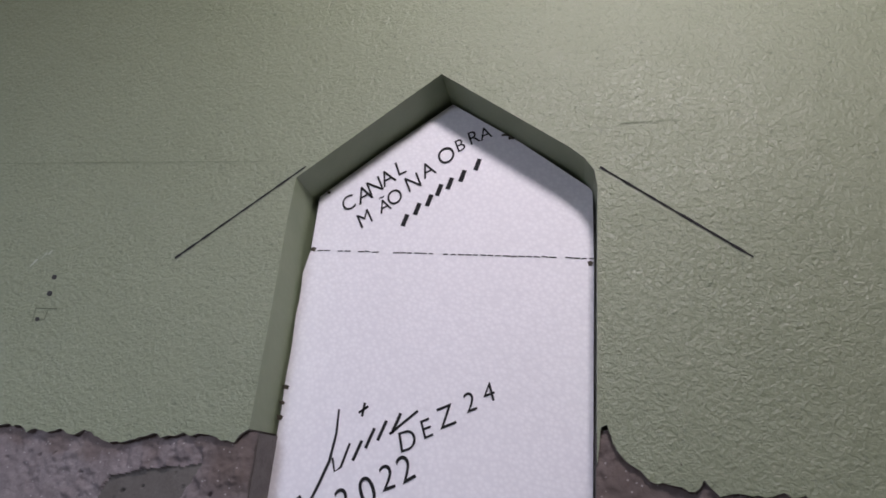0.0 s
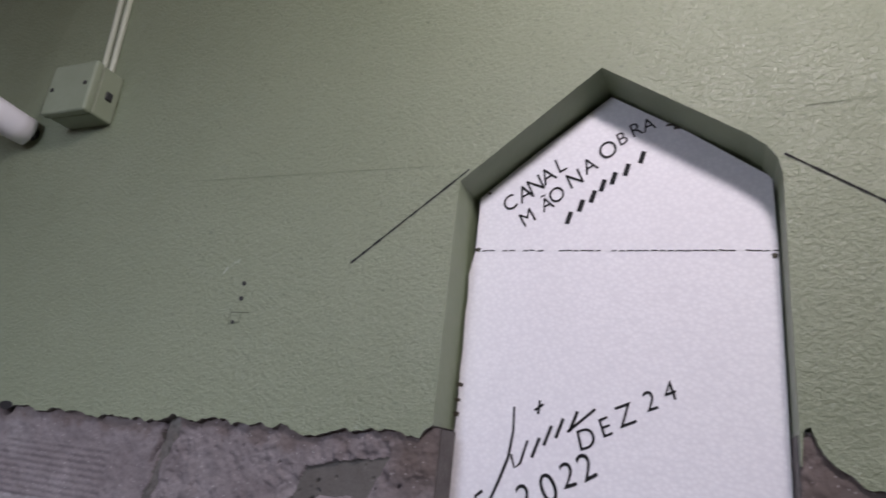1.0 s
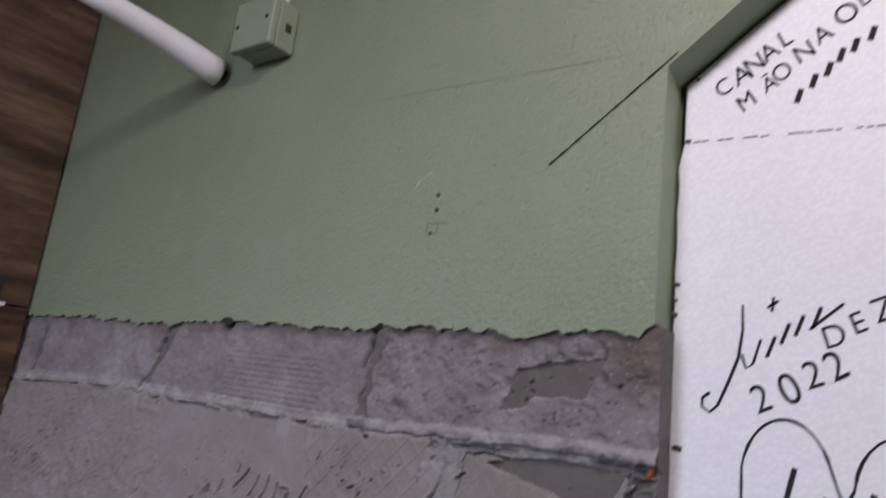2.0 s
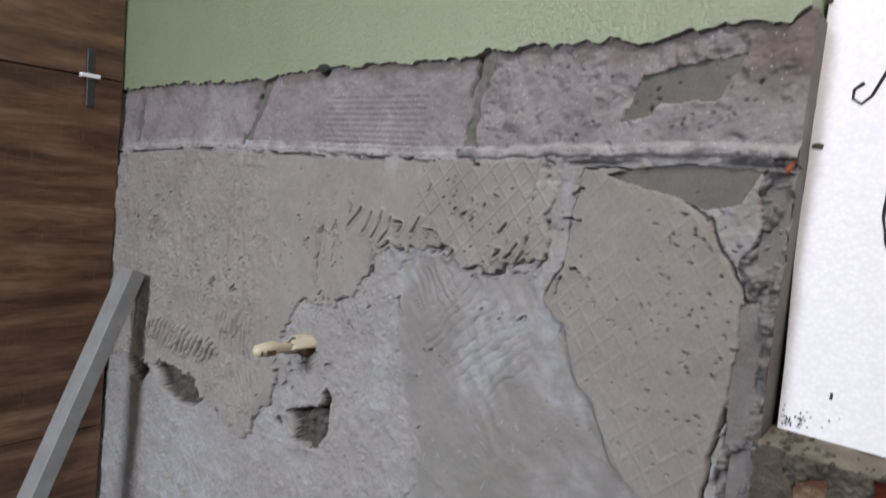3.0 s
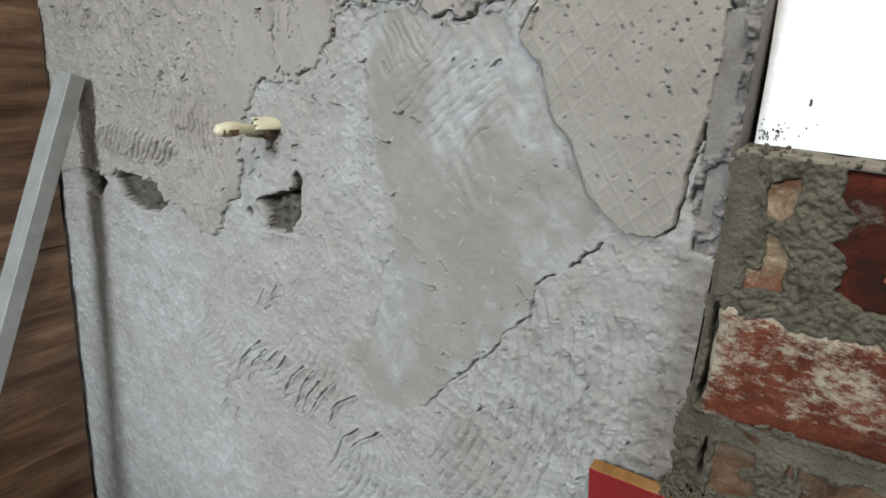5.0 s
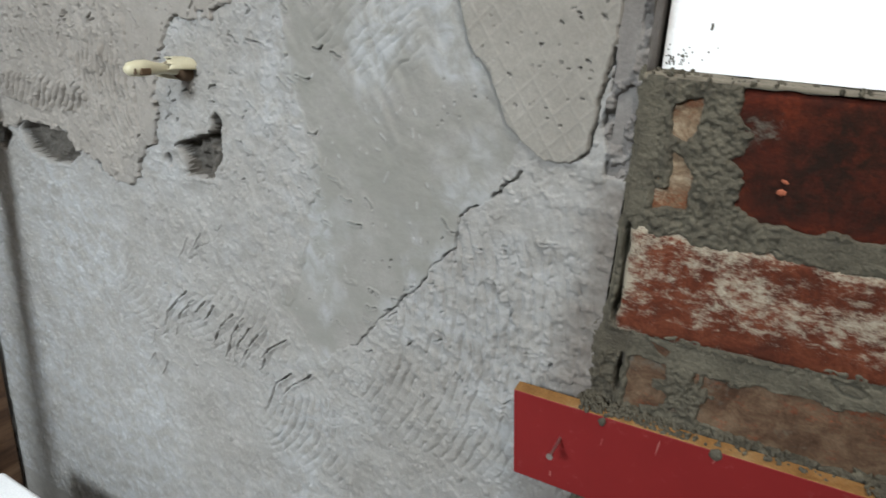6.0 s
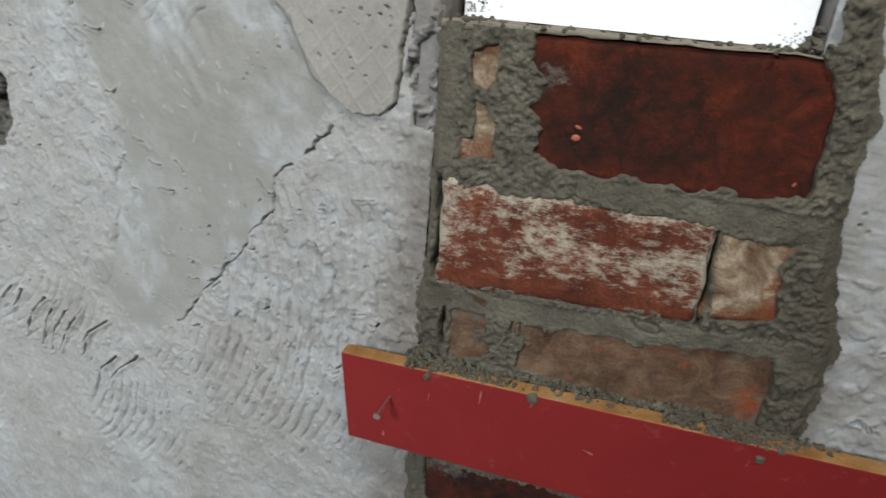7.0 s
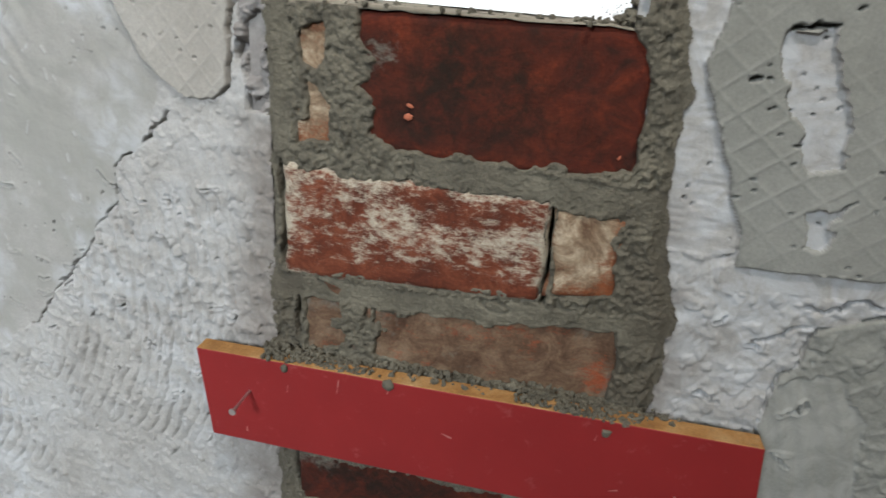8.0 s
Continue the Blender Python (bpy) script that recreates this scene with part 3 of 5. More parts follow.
    ledge = clean & (np.abs(z - (0.917 + 0.09 * (x - 0.25)) + 0.003 * vnoise(x, z, 0.02, 6)) < 0.011) & (x > 0.24)
    h = np.where(ledge, 0.0015 + 0.0003 * vnoise(x, z, 0.02, 2), h)
    mid = inc & (x > -0.50) & (z > 1.17)
    d1, d2 = (x * 0.80 + z * 0.60) / 0.0185, (x * 0.72 - z * 0.70) / 0.0185
    h += np.where(mid, 0.0012 * np.maximum(step01(np.abs(d1 % 1 - 0.5), 0.42, 0.5), step01(np.abs(d2 % 1 - 0.5), 0.42, 0.5)), 0)

    # course of blocks above the joint
    blk = (z > zj) & (x < 0) | (z > 1.325 + 0.01 * vnoise(x, z, 0.03, 6)) & right
    region[blk] = 6
    h = np.where(blk, 0.0013 * fbm(x, z, 0.05, 3, 4) + 0.0012 * fbm(x, z, 0.012, 6, 4, 0.6) + 0.0012 * vnoise(x, z, 0.12, 1), h)
    rough_stone = blk & (x > -0.43) & (vnoise(x, z, 0.012, 8) > 0.15)
    h += np.where(rough_stone, 0.0026 * fbm(x, z, 0.011, 2, 4, 0.6), 0)
    ribbed = blk & (x < -0.50) & (x > -0.67) & (z < 1.355)
    h += np.where(ribbed, 0.0006 * np.sin(z / 0.0068 * 2 * math.pi), 0)
    lime = np.where(blk, np.clip(0.75 * vnoise(x, z, 0.07, 9) - 0.1, 0, 0.6) * (x < -0.43), lime)
    for x0, lean in ((-1.165, 0.22), (-0.815, 0.55), (-0.432, 0.12)):
        g = np.abs(x - (x0 + lean * (z - 1.34)) + 0.003 * vnoise(x, z, 0.012, 4))
        wide = 0.009 + 0.004 * vnoise(x, z, 0.03, 7)
        h -= np.where(blk, 0.0035 * step01(wide - g, 0, 0.003), 0)
        side = np.abs(x - 0.5 * (wx - x) - (x0 - 0.010 + lean * (z - 1.34)))
        h -= np.where(blk & (vnoise(x, z, 0.025, 5) > -0.35), 0.016 * step01(0.0024 - side, 0, 0.0012), 0)
        lime = np.where(blk & (g < wide), 0, lime)
        region[blk & (g < wide - 0.001)] = 7
    damp = np.where(blk, step01(x + 0.02 * vnoise(x, z, 0.03, 3), -0.205, -0.14) * step01(z + 0.015 * vnoise(x, z, 0.02, 5), 1.325, 1.385), damp)
    ze = np.where(right, 1.395, np.interp(x, [p[0] for p in EDGE_LEFT], [p[1] for p in EDGE_LEFT]))
    fringe = 1 - step01(ze - z + 0.010 * fbm(x, z, 0.02, 7, 3), 0.002, 0.016)
    damp = np.where(blk, np.maximum(np.maximum(damp, 0.85 * fringe), 0.9 * right), damp)
    # bed joint: a ridge of mortar over a groove
    dz = z - zj
    h += np.where((x < 0) & (x > -0.45), 0.0055 * step01(0.007 - np.abs(dz - 0.006), 0, 0.005), 0)
    h += np.where(x <= -0.45, 0.0022 * step01(0.005 - np.abs(dz - 0.003), 0, 0.003), 0)
    h -= np.where(x < 0, 0.009 * step01(0.0028 - np.abs(dz + 0.004), 0, 0.0018) * step01(vnoise(x, z * 0, 0.035, 15), -0.35, 0.1), 0)
    lime = np.where((x < 0) & (np.abs(dz - 0.005) < 0.009), 0.75, lime)
    # runs of mortar below the joint
    for x0, w in ((-0.845, 0.008), (-0.545, 0.012), (-0.50, 0.006), (-0.335, 0.013), (-0.315, 0.008)):
        g = np.abs(x - x0 - 0.1 * (z - 1.28) + 0.003 * vnoise(x, z, 0.02, 3))
        run = step01(w - g, 0, 0.004) * step01(z, 1.20 if x0 > -0.4 else 1.245, 1.27) * (z < zj)
        h += np.where(x < 0, 0.0022 * run, 0)
        lime = np.where(x < 0, np.maximum(lime, 0.7 * run), lime)
    # dark flat places
    for poly in (PATCH_A, PATCH_B):
        i = inside(poly, x + 0.35 * (wx - x), z + 0.35 * (wz - z))
        e = distance(poly, x, z, True)
        h = np.where(i, -0.0022, h)
        region[i] = 7
        lime = np.where(i, 0, lime)

    # trowel ridges
    r = comb(x, z, -1.12, 1.225, 0.10, 0.045, 0, 0.0090, 0.0030, 0, 5, 0.2)
    r += comb(x, z, -1.11, 1.153, 0.10, 0.020, -25, 0.0115, 0.0090, 0, 6, 0.2)
    r += comb(x, z, -0.99, 0.967, 0.14, 0.026, -30, 0.0118, 0.0125, -1.5, 7, 0.2)
    r += comb(x, z, -0.83, 0.985, 0.075, 0.085, 8, 0.0110, 0.0062, -3.0, 8, 0.2)
    r += comb(x, z, -0.93, 1.12, 0.13, 0.10, 5, 0.020, 0.0020, 2.0, 9, 0.8)
    r += comb(x, z, -0.405, 1.100, 0.075, 0.065, -42, 0.011, 0.0018, 0, 4, 0.9)
    r += comb(x, z, -0.47, 1.145, 0.04, 0.03, 35, 0.010, 0.0018, 0, 6, 0.9)
    r += comb(x, z, -0.625, 0.690, 0.14, 0.062, -42, 0.0118, 0.0024, 2.5, 2, 0.15)
    r += comb(x, z, -0.79, 0.70, 0.09, 0.11, -30, 0.0125, 0.0017, 5.0, 9, 0.5)
    r += comb(x, z, -0.50, 0.575, 0.09, 0.085, -20, 0.0125, 0.0036, 4.0, 3, 0.4)
    r += comb(x, z, -0.92, 0.62, 0.10, 0.16, 10, 0.016, 0.0012, 3.0, 4, 0.6)
    r += comb(x, z, -0.26, 0.830, 0.15, 0.10, 4, 0.0125, 0.0032, 1.6, 5, 0.4)
    r += comb(x, z, -0.27, 0.690, 0.20, 0.09, -16, 0.0125, 0.0032, 2.2, 6, 0.4)
    h += np.where(blk | (region == 7) | (ins & (z < 1.0)), 0, r)
    # long thin strokes
    for line, dep in ((CRACK, 0.0060), ([(-0.775, 1.25), (-0.780, 1.08), (-0.772, 0.90)], 0.0012), ([(-0.635, 0.835), (-0.665, 0.80), (-0.70, 0.77)], 0.002),
                      ([(-0.66, 1.19), (-0.667, 1.15), (-0.662, 1.115)], 0.004), ([(-0.635, 1.175), (-0.64, 1.145)], 0.004),
                      ([(-1.205, 1.165), (-1.16, 1.140), (-1.15, 1.150)], 0.005), ([(0.194, 1.053), (0.21, 1.052), (0.227, 1.056)], 0.006),
                      ([(0.243, 1.093), (0.258, 1.097), (0.27, 1.091)], 0.007), ([(0.286, 0.971), (0.296, 0.975), (0.308, 0.983)], 0.007),
                      ([(0.275, 0.868), (0.29, 0.876), (0.305, 0.889)], 0.006), ([(0.30, 0.905), (0.325, 0.905), (0.36, 0.917)], 0.006)):
        e = distance(line, x + 1.2 * (wx - x), z + 1.2 * (wz - z))
        h -= 2.2 * dep * step01(0.0015 + 0.0007 * vnoise(x, z, 0.03, 14) - e, 0, 0.0009) * np.where(dep > 0.003, 1.0 * (vnoise(x, z, 0.022, 14) > -0.72), 1.0)
    for lines, dep, wide in ((TEARS_COAT, 0.017, 0.0023), (TEARS_EDGE, 0.014, 0.0019), (TEARS_ARC, 0.011, 0.0019), (TEARS_LOW, 0.010, 0.0017)):
        for line in lines:
            e = distance(line, x + 0.25 * (wx - x), z + 0.25 * (wz - z))
            w = wide * (0.75 + 0.45 * vnoise(x, z, 0.010, 6))
            h += 0.0020 * step01(0.0062 - e, 0, 0.0036) - dep * step01(w - e, 0, 0.0010)
    # scraped places on the pad at the other side
    for poly in (SCRAPE_A, SCRAPE_B):
        i = inside(poly, wx, wz) & right
        h = np.where(i, 0.0006 * fbm(x, z, 0.012, 3, 3), h)
        lime = np.where(i, 0.9, lime)
        region[i] = 0
    # stain that the fresh mortar has left round the opening
    near = np.where(right, x - 0.205 + 0.032 * step01(z, 0.86, 0.93), -0.142 - x) + 0.016 * fbm(x, z, 0.045, 6, 4)
    stain = np.where(right, 0.85, 0.95) * (1 - step01(near, 0.0, np.where(right, 0.035, 0.034 + 0.02 * step01(0.92 - z, 0, 0.1)))) * (1 - step01(z, 0.97, 1.0)) * (region != 2) * (region != 4)
    # broken rim beside the opening
    rim = (x < 0) & (z < 1.30) & (z > 0.99) & (x > -0.150 + 0.012 * vnoise(x, z, 0.03, 5)) & (region != 2)
    h += np.where(rim, -0.004 + 0.0095 * fbm(x, z, 0.015, 12, 4, 0.6), 0)
    region[rim] = 8
    lime = np.where(rim, np.clip(vnoise(x, z, 0.018, 3), 0, 1), lime)
    strip = inside(STRIP, x + 0.4 * (wx - x), z + 0.4 * (wz - z))
    h = np.where(strip, 0.0004 * fbm(x, z, 0.03, 3, 3), h)
    region[strip] = 8
    lime = np.where(strip, 0, lime)
    # broken-out holes; their floor takes the darker colour that carries their shade
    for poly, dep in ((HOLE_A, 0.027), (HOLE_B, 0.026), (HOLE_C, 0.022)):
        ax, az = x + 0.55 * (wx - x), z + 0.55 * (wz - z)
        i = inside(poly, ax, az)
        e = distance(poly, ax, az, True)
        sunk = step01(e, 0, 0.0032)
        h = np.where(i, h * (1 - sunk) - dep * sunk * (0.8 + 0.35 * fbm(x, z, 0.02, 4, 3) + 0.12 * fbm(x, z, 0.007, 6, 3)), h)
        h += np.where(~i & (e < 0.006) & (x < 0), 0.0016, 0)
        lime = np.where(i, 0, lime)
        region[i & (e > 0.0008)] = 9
    for cx, cz, rr in ((-0.727, 0.905, 0.009), (-0.875, 0.872, 0.008), (-0.676, 1.389, 0.0115), (-0.89, 0.905, 0.005)):
        e = np.hypot(wx - cx, (wz - cz) * 0.8)
        h -= 0.03 * step01(rr - e, 0, 0.003)
    # pits, torn curls and pale flecks
    pits = hexrng(23)
    ax, az = x[:, 0], z[0, :]

    def window(cx, cz, r):
        i0, i1 = np.searchsorted(ax, (cx - r, cx + r))
        k0, k1 = np.searchsorted(az, (cz - r, cz + r))
        return slice(i0, i1), slice(k0, k1)

    for n, x0, x1, z0, z1, dep, way in ((90, -0.32, -0.15, 1.0, 1.27, 0.0032, -0.95), (50, -0.24, -0.16, 1.06, 1.26, 0.0032, -0.95), (60, -0.50, -0.34, 1.17, 1.27, 0.0032, 0.9), (260, -1.15, -0.60, 0.97, 1.26, 0.0040, 1.35), (120, 0.2, 0.44, 0.93, 1.28, 0.0045, 0.2),
                                        (200, -0.42, -0.14, 0.50, 0.93, 0.0028, 1.2), (300, -1.1, -0.45, 0.35, 0.9, 0.0026, 1.1), (70, -0.76, -0.50, 0.88, 1.12, 0.0032, 1.2), (60, -0.42, -0.14, 1.30, 1.38, 0.003, 0.3)):
        for _ in range(n):
            cx, cz, a = pits.uniform(x0, x1), pits.uniform(z0, z1), pits.normal(way, 0.4)
            ln, wd = 0.0006 + 0.0020 * pits.random() ** 2.5, pits.uniform(0.00045, 0.0008)
            w = window(cx, cz, 0.010)
            px, pz = x[w] - cx, z[w] - cz
            q = ((px * math.cos(a) + pz * math.sin(a)) / ln) ** 2 + ((-px * math.sin(a) + pz * math.cos(a)) / wd) ** 2
            h[w] -= 2.8 * dep * np.clip(1.8 - q, 0, 1)
    for n, x0, x1, z0, z1, way in ((110, -1.12, -0.84, 1.00, 1.24, 1.45), (26, -0.84, -0.60, 1.02, 1.24, 1.45), (20, -0.78, -0.62, 0.90, 1.02, 1.2), (22, -0.50, -0.30, 1.10, 1.26, 0.7), (26, -0.62, -0.40, 0.86, 1.14, -0.5), (40, -0.45, -0.16, 0.62, 0.92, -0.2), (14, 0.22, 0.42, 0.76, 0.92, 0.1)):
        for _ in range(n):
            cx, cz, a = pits.uniform(x0, x1), pits.uniform(z0, z1), pits.normal(way, 0.35)
            line = [(cx, cz)]
            for _ in range(int(pits.integers(2, 5))):
                line.append((line[-1][0] + 0.0050 * math.cos(a), line[-1][1] + 0.0050 * math.sin(a)))
                a += pits.normal(0, 0.6)
            w = window(cx, cz, 0.03)
            e = distance(line, x[w], z[w])
            fade = step01(vnoise(x[w], z[w], 0.008, 3), -0.6, 0.2)
            h[w] += 0.0012 * step01(0.0040 - e, 0, 0.0022) - 0.014 * fade * step01(0.0015 - e, 0, 0.0009)
    for n, x0, x1, z0, z1 in ((60, -0.50, -0.28, 0.74, 1.10), (50, -0.95, -0.50, 0.62, 0.88)):
        for _ in range(n):
            cx, cz, a, ln = pits.uniform(x0, x1), pits.uniform(z0, z1), pits.normal(1.5, 0.5), pits.uniform(0.003, 0.016) * pits.random()
            w = window(cx, cz, 0.014)
            e = distance([(cx, cz), (cx + ln * math.cos(a), cz + ln * math.sin(a))], x[w], z[w])
            t = step01(0.0018 - e, 0, 0.0016)
            h[w] += 0.0011 * t
            lime[w] = np.maximum(lime[w], 0.5 * t)
            damp[w] *= 1 - t
    return h, np.clip(lime * (1 - stain), 0, 1), region, np.clip(damp, 0, 1), np.clip(stain, 0, 1)


def sheet_parts(x0, x1, z_rows, pitch, field, table, parent, y_base, keep=None, smooth=True):
    """A relief cut into parts by region: table maps a region to (name, material, label)."""
    rows = np.concatenate([np.arange(a, b, p) for a, b, p in z_rows] + [[z_rows[-1][1]]])
    nx, nz = int((x1 - x0) / pitch) + 1, len(rows)
    gx, gz = np.meshgrid(np.linspace(x0, x1, nx), rows, indexing="ij")
    h, lime, region, damp, stain = field(gx, gz)
    co = np.stack([gx, y_base - h, gz], -1).reshape(-1, 3)
    idx = np.arange(nx * nz).reshape(nx, nz)
    quads = np.stack([idx[:-1, :-1], idx[1:, :-1], idx[1:, 1:], idx[:-1, 1:]], -1).reshape(-1, 4)
    reg = region[:-1, :-1].reshape(-1)
    ok = np.ones(len(quads), bool) if keep is None else keep(gx, gz)[:-1, :-1].reshape(-1)
    made = []
    for key, (name, mat, label) in table.items():
        q = quads[(reg == key) & ok]
        if not len(q):
            continue
        used, inv = np.unique(q, return_inverse=True)
        mesh = bpy.data.meshes.new(name)
        mesh.vertices.add(len(used))
        mesh.vertices.foreach_set("co", co[used].astype(np.float32).ravel())
        mesh.loops.add(q.size)
        mesh.loops.foreach_set("vertex_index", inv.reshape(-1).astype(np.int32))
        mesh.polygons.add(len(q))
        mesh.polygons.foreach_set("loop_start", np.arange(0, q.size, 4, dtype=np.int32))
        mesh.polygons.foreach_set("use_smooth", np.full(len(q), smooth))
        a = mesh.attributes.new("lime", "FLOAT", "POINT")
        a.data.foreach_set("value", lime.reshape(-1)[used].astype(np.float32))
        a = mesh.attributes.new("stain", "FLOAT", "POINT")
        a.data.foreach_set("value", stain.reshape(-1)[used].astype(np.float32))
        a = mesh.attributes.new("damp", "FLOAT", "POINT")
        a.data.foreach_set("value", damp.reshape(-1)[used].astype(np.float32))
        mesh.materials.append(mat)
        mesh.update(calc_edges=True)
        ob = new(name, mesh)
        ob.parent = parent
        if label:
            ob["label"] = label
        made.append(ob)
    return made


WALL_TABLE = {
    0: ("cement_render", M_CEMENT, "pale rough cement render with trowel ridges"),
    1: ("thinset_coat", M_THINSET, "beige combed tile adhesive left on the wall"),
    2: ("mortar_pad", M_PAD, "beige mortar pad with a lozenge tile imprint"),
    4: ("mortar_pad", M_PAD_GREY, "grey mortar pad with a lozenge tile imprint"),
    6: ("block_course", M_BLOCK, "bare grey concrete blocks with slanting joints"),
    7: ("dark_patch", M_DAMP, "flat dark grey mortar patch"),
    9: ("hollow", M_HOLLOW, "broken-out hollow in the render, dirt and shade in its colour"),
    8: ("broken_rim", M_STAINED, "crumbling broken mortar edge"),
}
WALL_ROWS = [(0.14, 0.45, 0.003), (0.45, 0.58, 0.002), (0.58, 0.88, 0.0013), (0.88, 1.30, 0.0011), (1.30, 1.43, 0.0014)]
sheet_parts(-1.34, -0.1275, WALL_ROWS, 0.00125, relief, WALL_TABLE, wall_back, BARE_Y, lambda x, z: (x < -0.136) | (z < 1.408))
sheet_parts(0.1455, 0.46, [(0.14, 0.55, 0.004), (0.55, 1.16, 0.0013), (1.16, 1.43, 0.0022)], 0.0013, relief, WALL_TABLE, wall_back, BARE_Y, lambda x, z: (x > 0.1465) | (z < 1.404))
part("backing", box_bm(-1.34, 1.3, 0.1405, 0.16, 0.0, 2.7), M_CEMENT, wall_back)
# the body of the wall behind its skin
part("wall_core", box_bm(-1.34, -0.1475, 0.055, 0.14, 0.0, 1.37), M_CEMENT, wall_back)
part("wall_core", box_bm(0.1605, 1.3, 0.055, 0.14, 0.0, 1.37), M_CEMENT, wall_back)
part("wall_skin", box_bm(-1.34, 0.46, BARE_Y, 0.0549, 0.0, 0.1395), M_CEMENT, wall_back)
part("wall_skin", box_bm(0.4605, 1.3, BARE_Y, 0.0549, 0.0, 1.385), M_CEMENT, wall_back)
part("jamb", box_bm(-0.1470, -0.1285, 0.0085, 0.14, 0.1405, 1.409), M_STAINED, wall_back)
part("jamb", box_bm(0.1452, 0.160, 0.0085, 0.14, 0.1405, 1.428), M_STAINED, wall_back)

# ================= the other walls, floor and ceiling =================
floor = tagged(obj("floor", box_bm(-1.5, 1.4, -2.4, 0.16, -0.08, 0.0), M_FLOOR), "bare grey cement screed floor", "floor", kind="structure")
# Ceiling, right and front walls are unseen, added to enclose and bounce the light.
ceiling = tagged(obj("ceiling", box_bm(-1.5, 1.4, -2.4, 0.16, 2.7, 2.78), M_PLAIN), "unseen plain ceiling, added to close the room", "ceiling", kind="structure")
tagged(obj("wall_right", box_bm(1.3, 1.4, -2.4, 0.16, 0.0, 2.7), M_PLAIN), "unseen plain wall, added to close the room", "wall", kind="structure")
bm = box_bm(-1.5, -0.83, -2.35, -2.25, 0, 2.7)
for b in ((-0.27, 1.3, -2.35, -2.25, 0, 2.7), (-0.83, -0.27, -2.35, -2.25, 0, 1.72), (-0.83, -0.27, -2.35, -2.25, 2.18, 2.7)):
    other = box_bm(*b)
    tmp = bpy.data.meshes.new("tmp")
    other.to_mesh(tmp)
    other.free()
    bm.from_mesh(tmp)
    bpy.data.meshes.remove(tmp)
tagged(obj("wall_front", bm, M_PLAIN), "unseen plain wall with a small high window, added to close the room", "wall", kind="structure")
window_1 = tagged(new("window_1"), "small high bathroom window in a white frame", "window", kind="structure")
bm = box_bm(-0.83, -0.27, -2.33, -2.29, 1.72, 1.745, 0.003)
part("window_sill", bm, M_WHITE, window_1)
for x0, x1, z0, z1 in ((-0.83, -0.80, 1.747, 2.153), (-0.30, -0.27, 1.747, 2.153), (-0.83, -0.27, 2.155, 2.18)):
    part("window_frame", box_bm(x0, x1, -2.33, -2.29, z0, z1, 0.003), M_WHITE, window_1)
tagged(obj("backdrop", box_bm(-1.6, 0.5, -2.9, -2.88, 1.0, 3.0), skyglow), "bright pale sky outside the window", "sky", kind="structure")

# wood-look tiles on the side wall; the wall leans slightly outwards towards its foot
wall_left = tagged(new("wall_left"), "side wall clad in large dark brown wood-look tiles", "wall", kind="structure")


def side_x(z):
    return SIDE_X - 0.062 * max(0.0, 1.30 - z) - 0.004 * max(0.0, z - 1.9) * 5


def leaning(bm):
    for v in bm.verts:
        v.co.x += side_x(v.co.z)
    return bm


part("wall_core", leaning(box_bm(-0.14, -0.0082, -2.25, 0.14, 0, 2.7)), M_GROUT, wall_left)
TILE_Z = [0.0, 0.094, 0.738, 1.388, 2.016, 2.66]
tile_rng = hexrng(5)
for row, (z0, z1) in enumerate(zip(TILE_Z, TILE_Z[1:])):
    for y0, y1 in ((-1.18, -0.006), (-2.24, -1.183)):
        bm = box_bm(-0.008, 0.0, y0, y1, z0 + 0.0012, z1 - 0.0012, 0.0009, 1)
        leaning(bm)
        part("tile", bm, M_WOOD, wall_left).delta_location = (0.0006 * float(tile_rng.random()), 0, 0)

# ================= fill of the opening: bricks in fresh mortar =================
infill = tagged(new("brick_infill"), "old red bricks freshly mortared into the wall opening", "brickwork", kind="structure")
BRICKS = [
    # outline as seen, face height, material, label
    ([(-0.046, 1.066), (0.157, 1.077), (0.160, 1.02), (0.158, 0.986), (0.10, 0.979), (-0.009, 0.976), (-0.040, 0.998), (-0.048, 1.03)], 0.0015, M_BRICK_DARK, "dark red brick, smooth face"),
    ([(-0.099, 1.068), (-0.074, 1.069), (-0.079, 1.025), (-0.070, 1.005), (-0.072, 0.974), (-0.101, 0.972), (-0.096, 1.01), (-0.101, 1.03)], 0.0000, M_BRICK_PALE, "pale brick end smeared with mortar"),
    ([(-0.115, 0.952), (-0.05, 0.951), (0.1085, 0.954), (0.109, 0.871), (0.02, 0.864), (-0.112, 0.855)], 0.0055, M_BRICK_LIMED, "red brick with white lime remains"),
    ([(0.1125, 0.950), (0.160, 0.950), (0.167, 0.885), (0.117, 0.873)], 0.0040, M_BRICK_PALE, "pale half brick"),
    ([(-0.098, 0.829), (0.02, 0.835), (0.176, 0.852), (0.179, 0.780), (-0.099, 0.760)], 0.0005, M_BRICK_SMEARED, "brick dulled by mortar"),
    ([(-0.106, 0.648), (0.150, 0.660), (0.150, 0.600), (-0.102, 0.592)], 0.0020, M_BRICK_DARK, "dark red brick under the board"),
    ([(-0.106, 0.570), (0.150, 0.575), (0.150, 0.500), (-0.102, 0.495)], 0.0020, M_BRICK_SMEARED, ""),
]
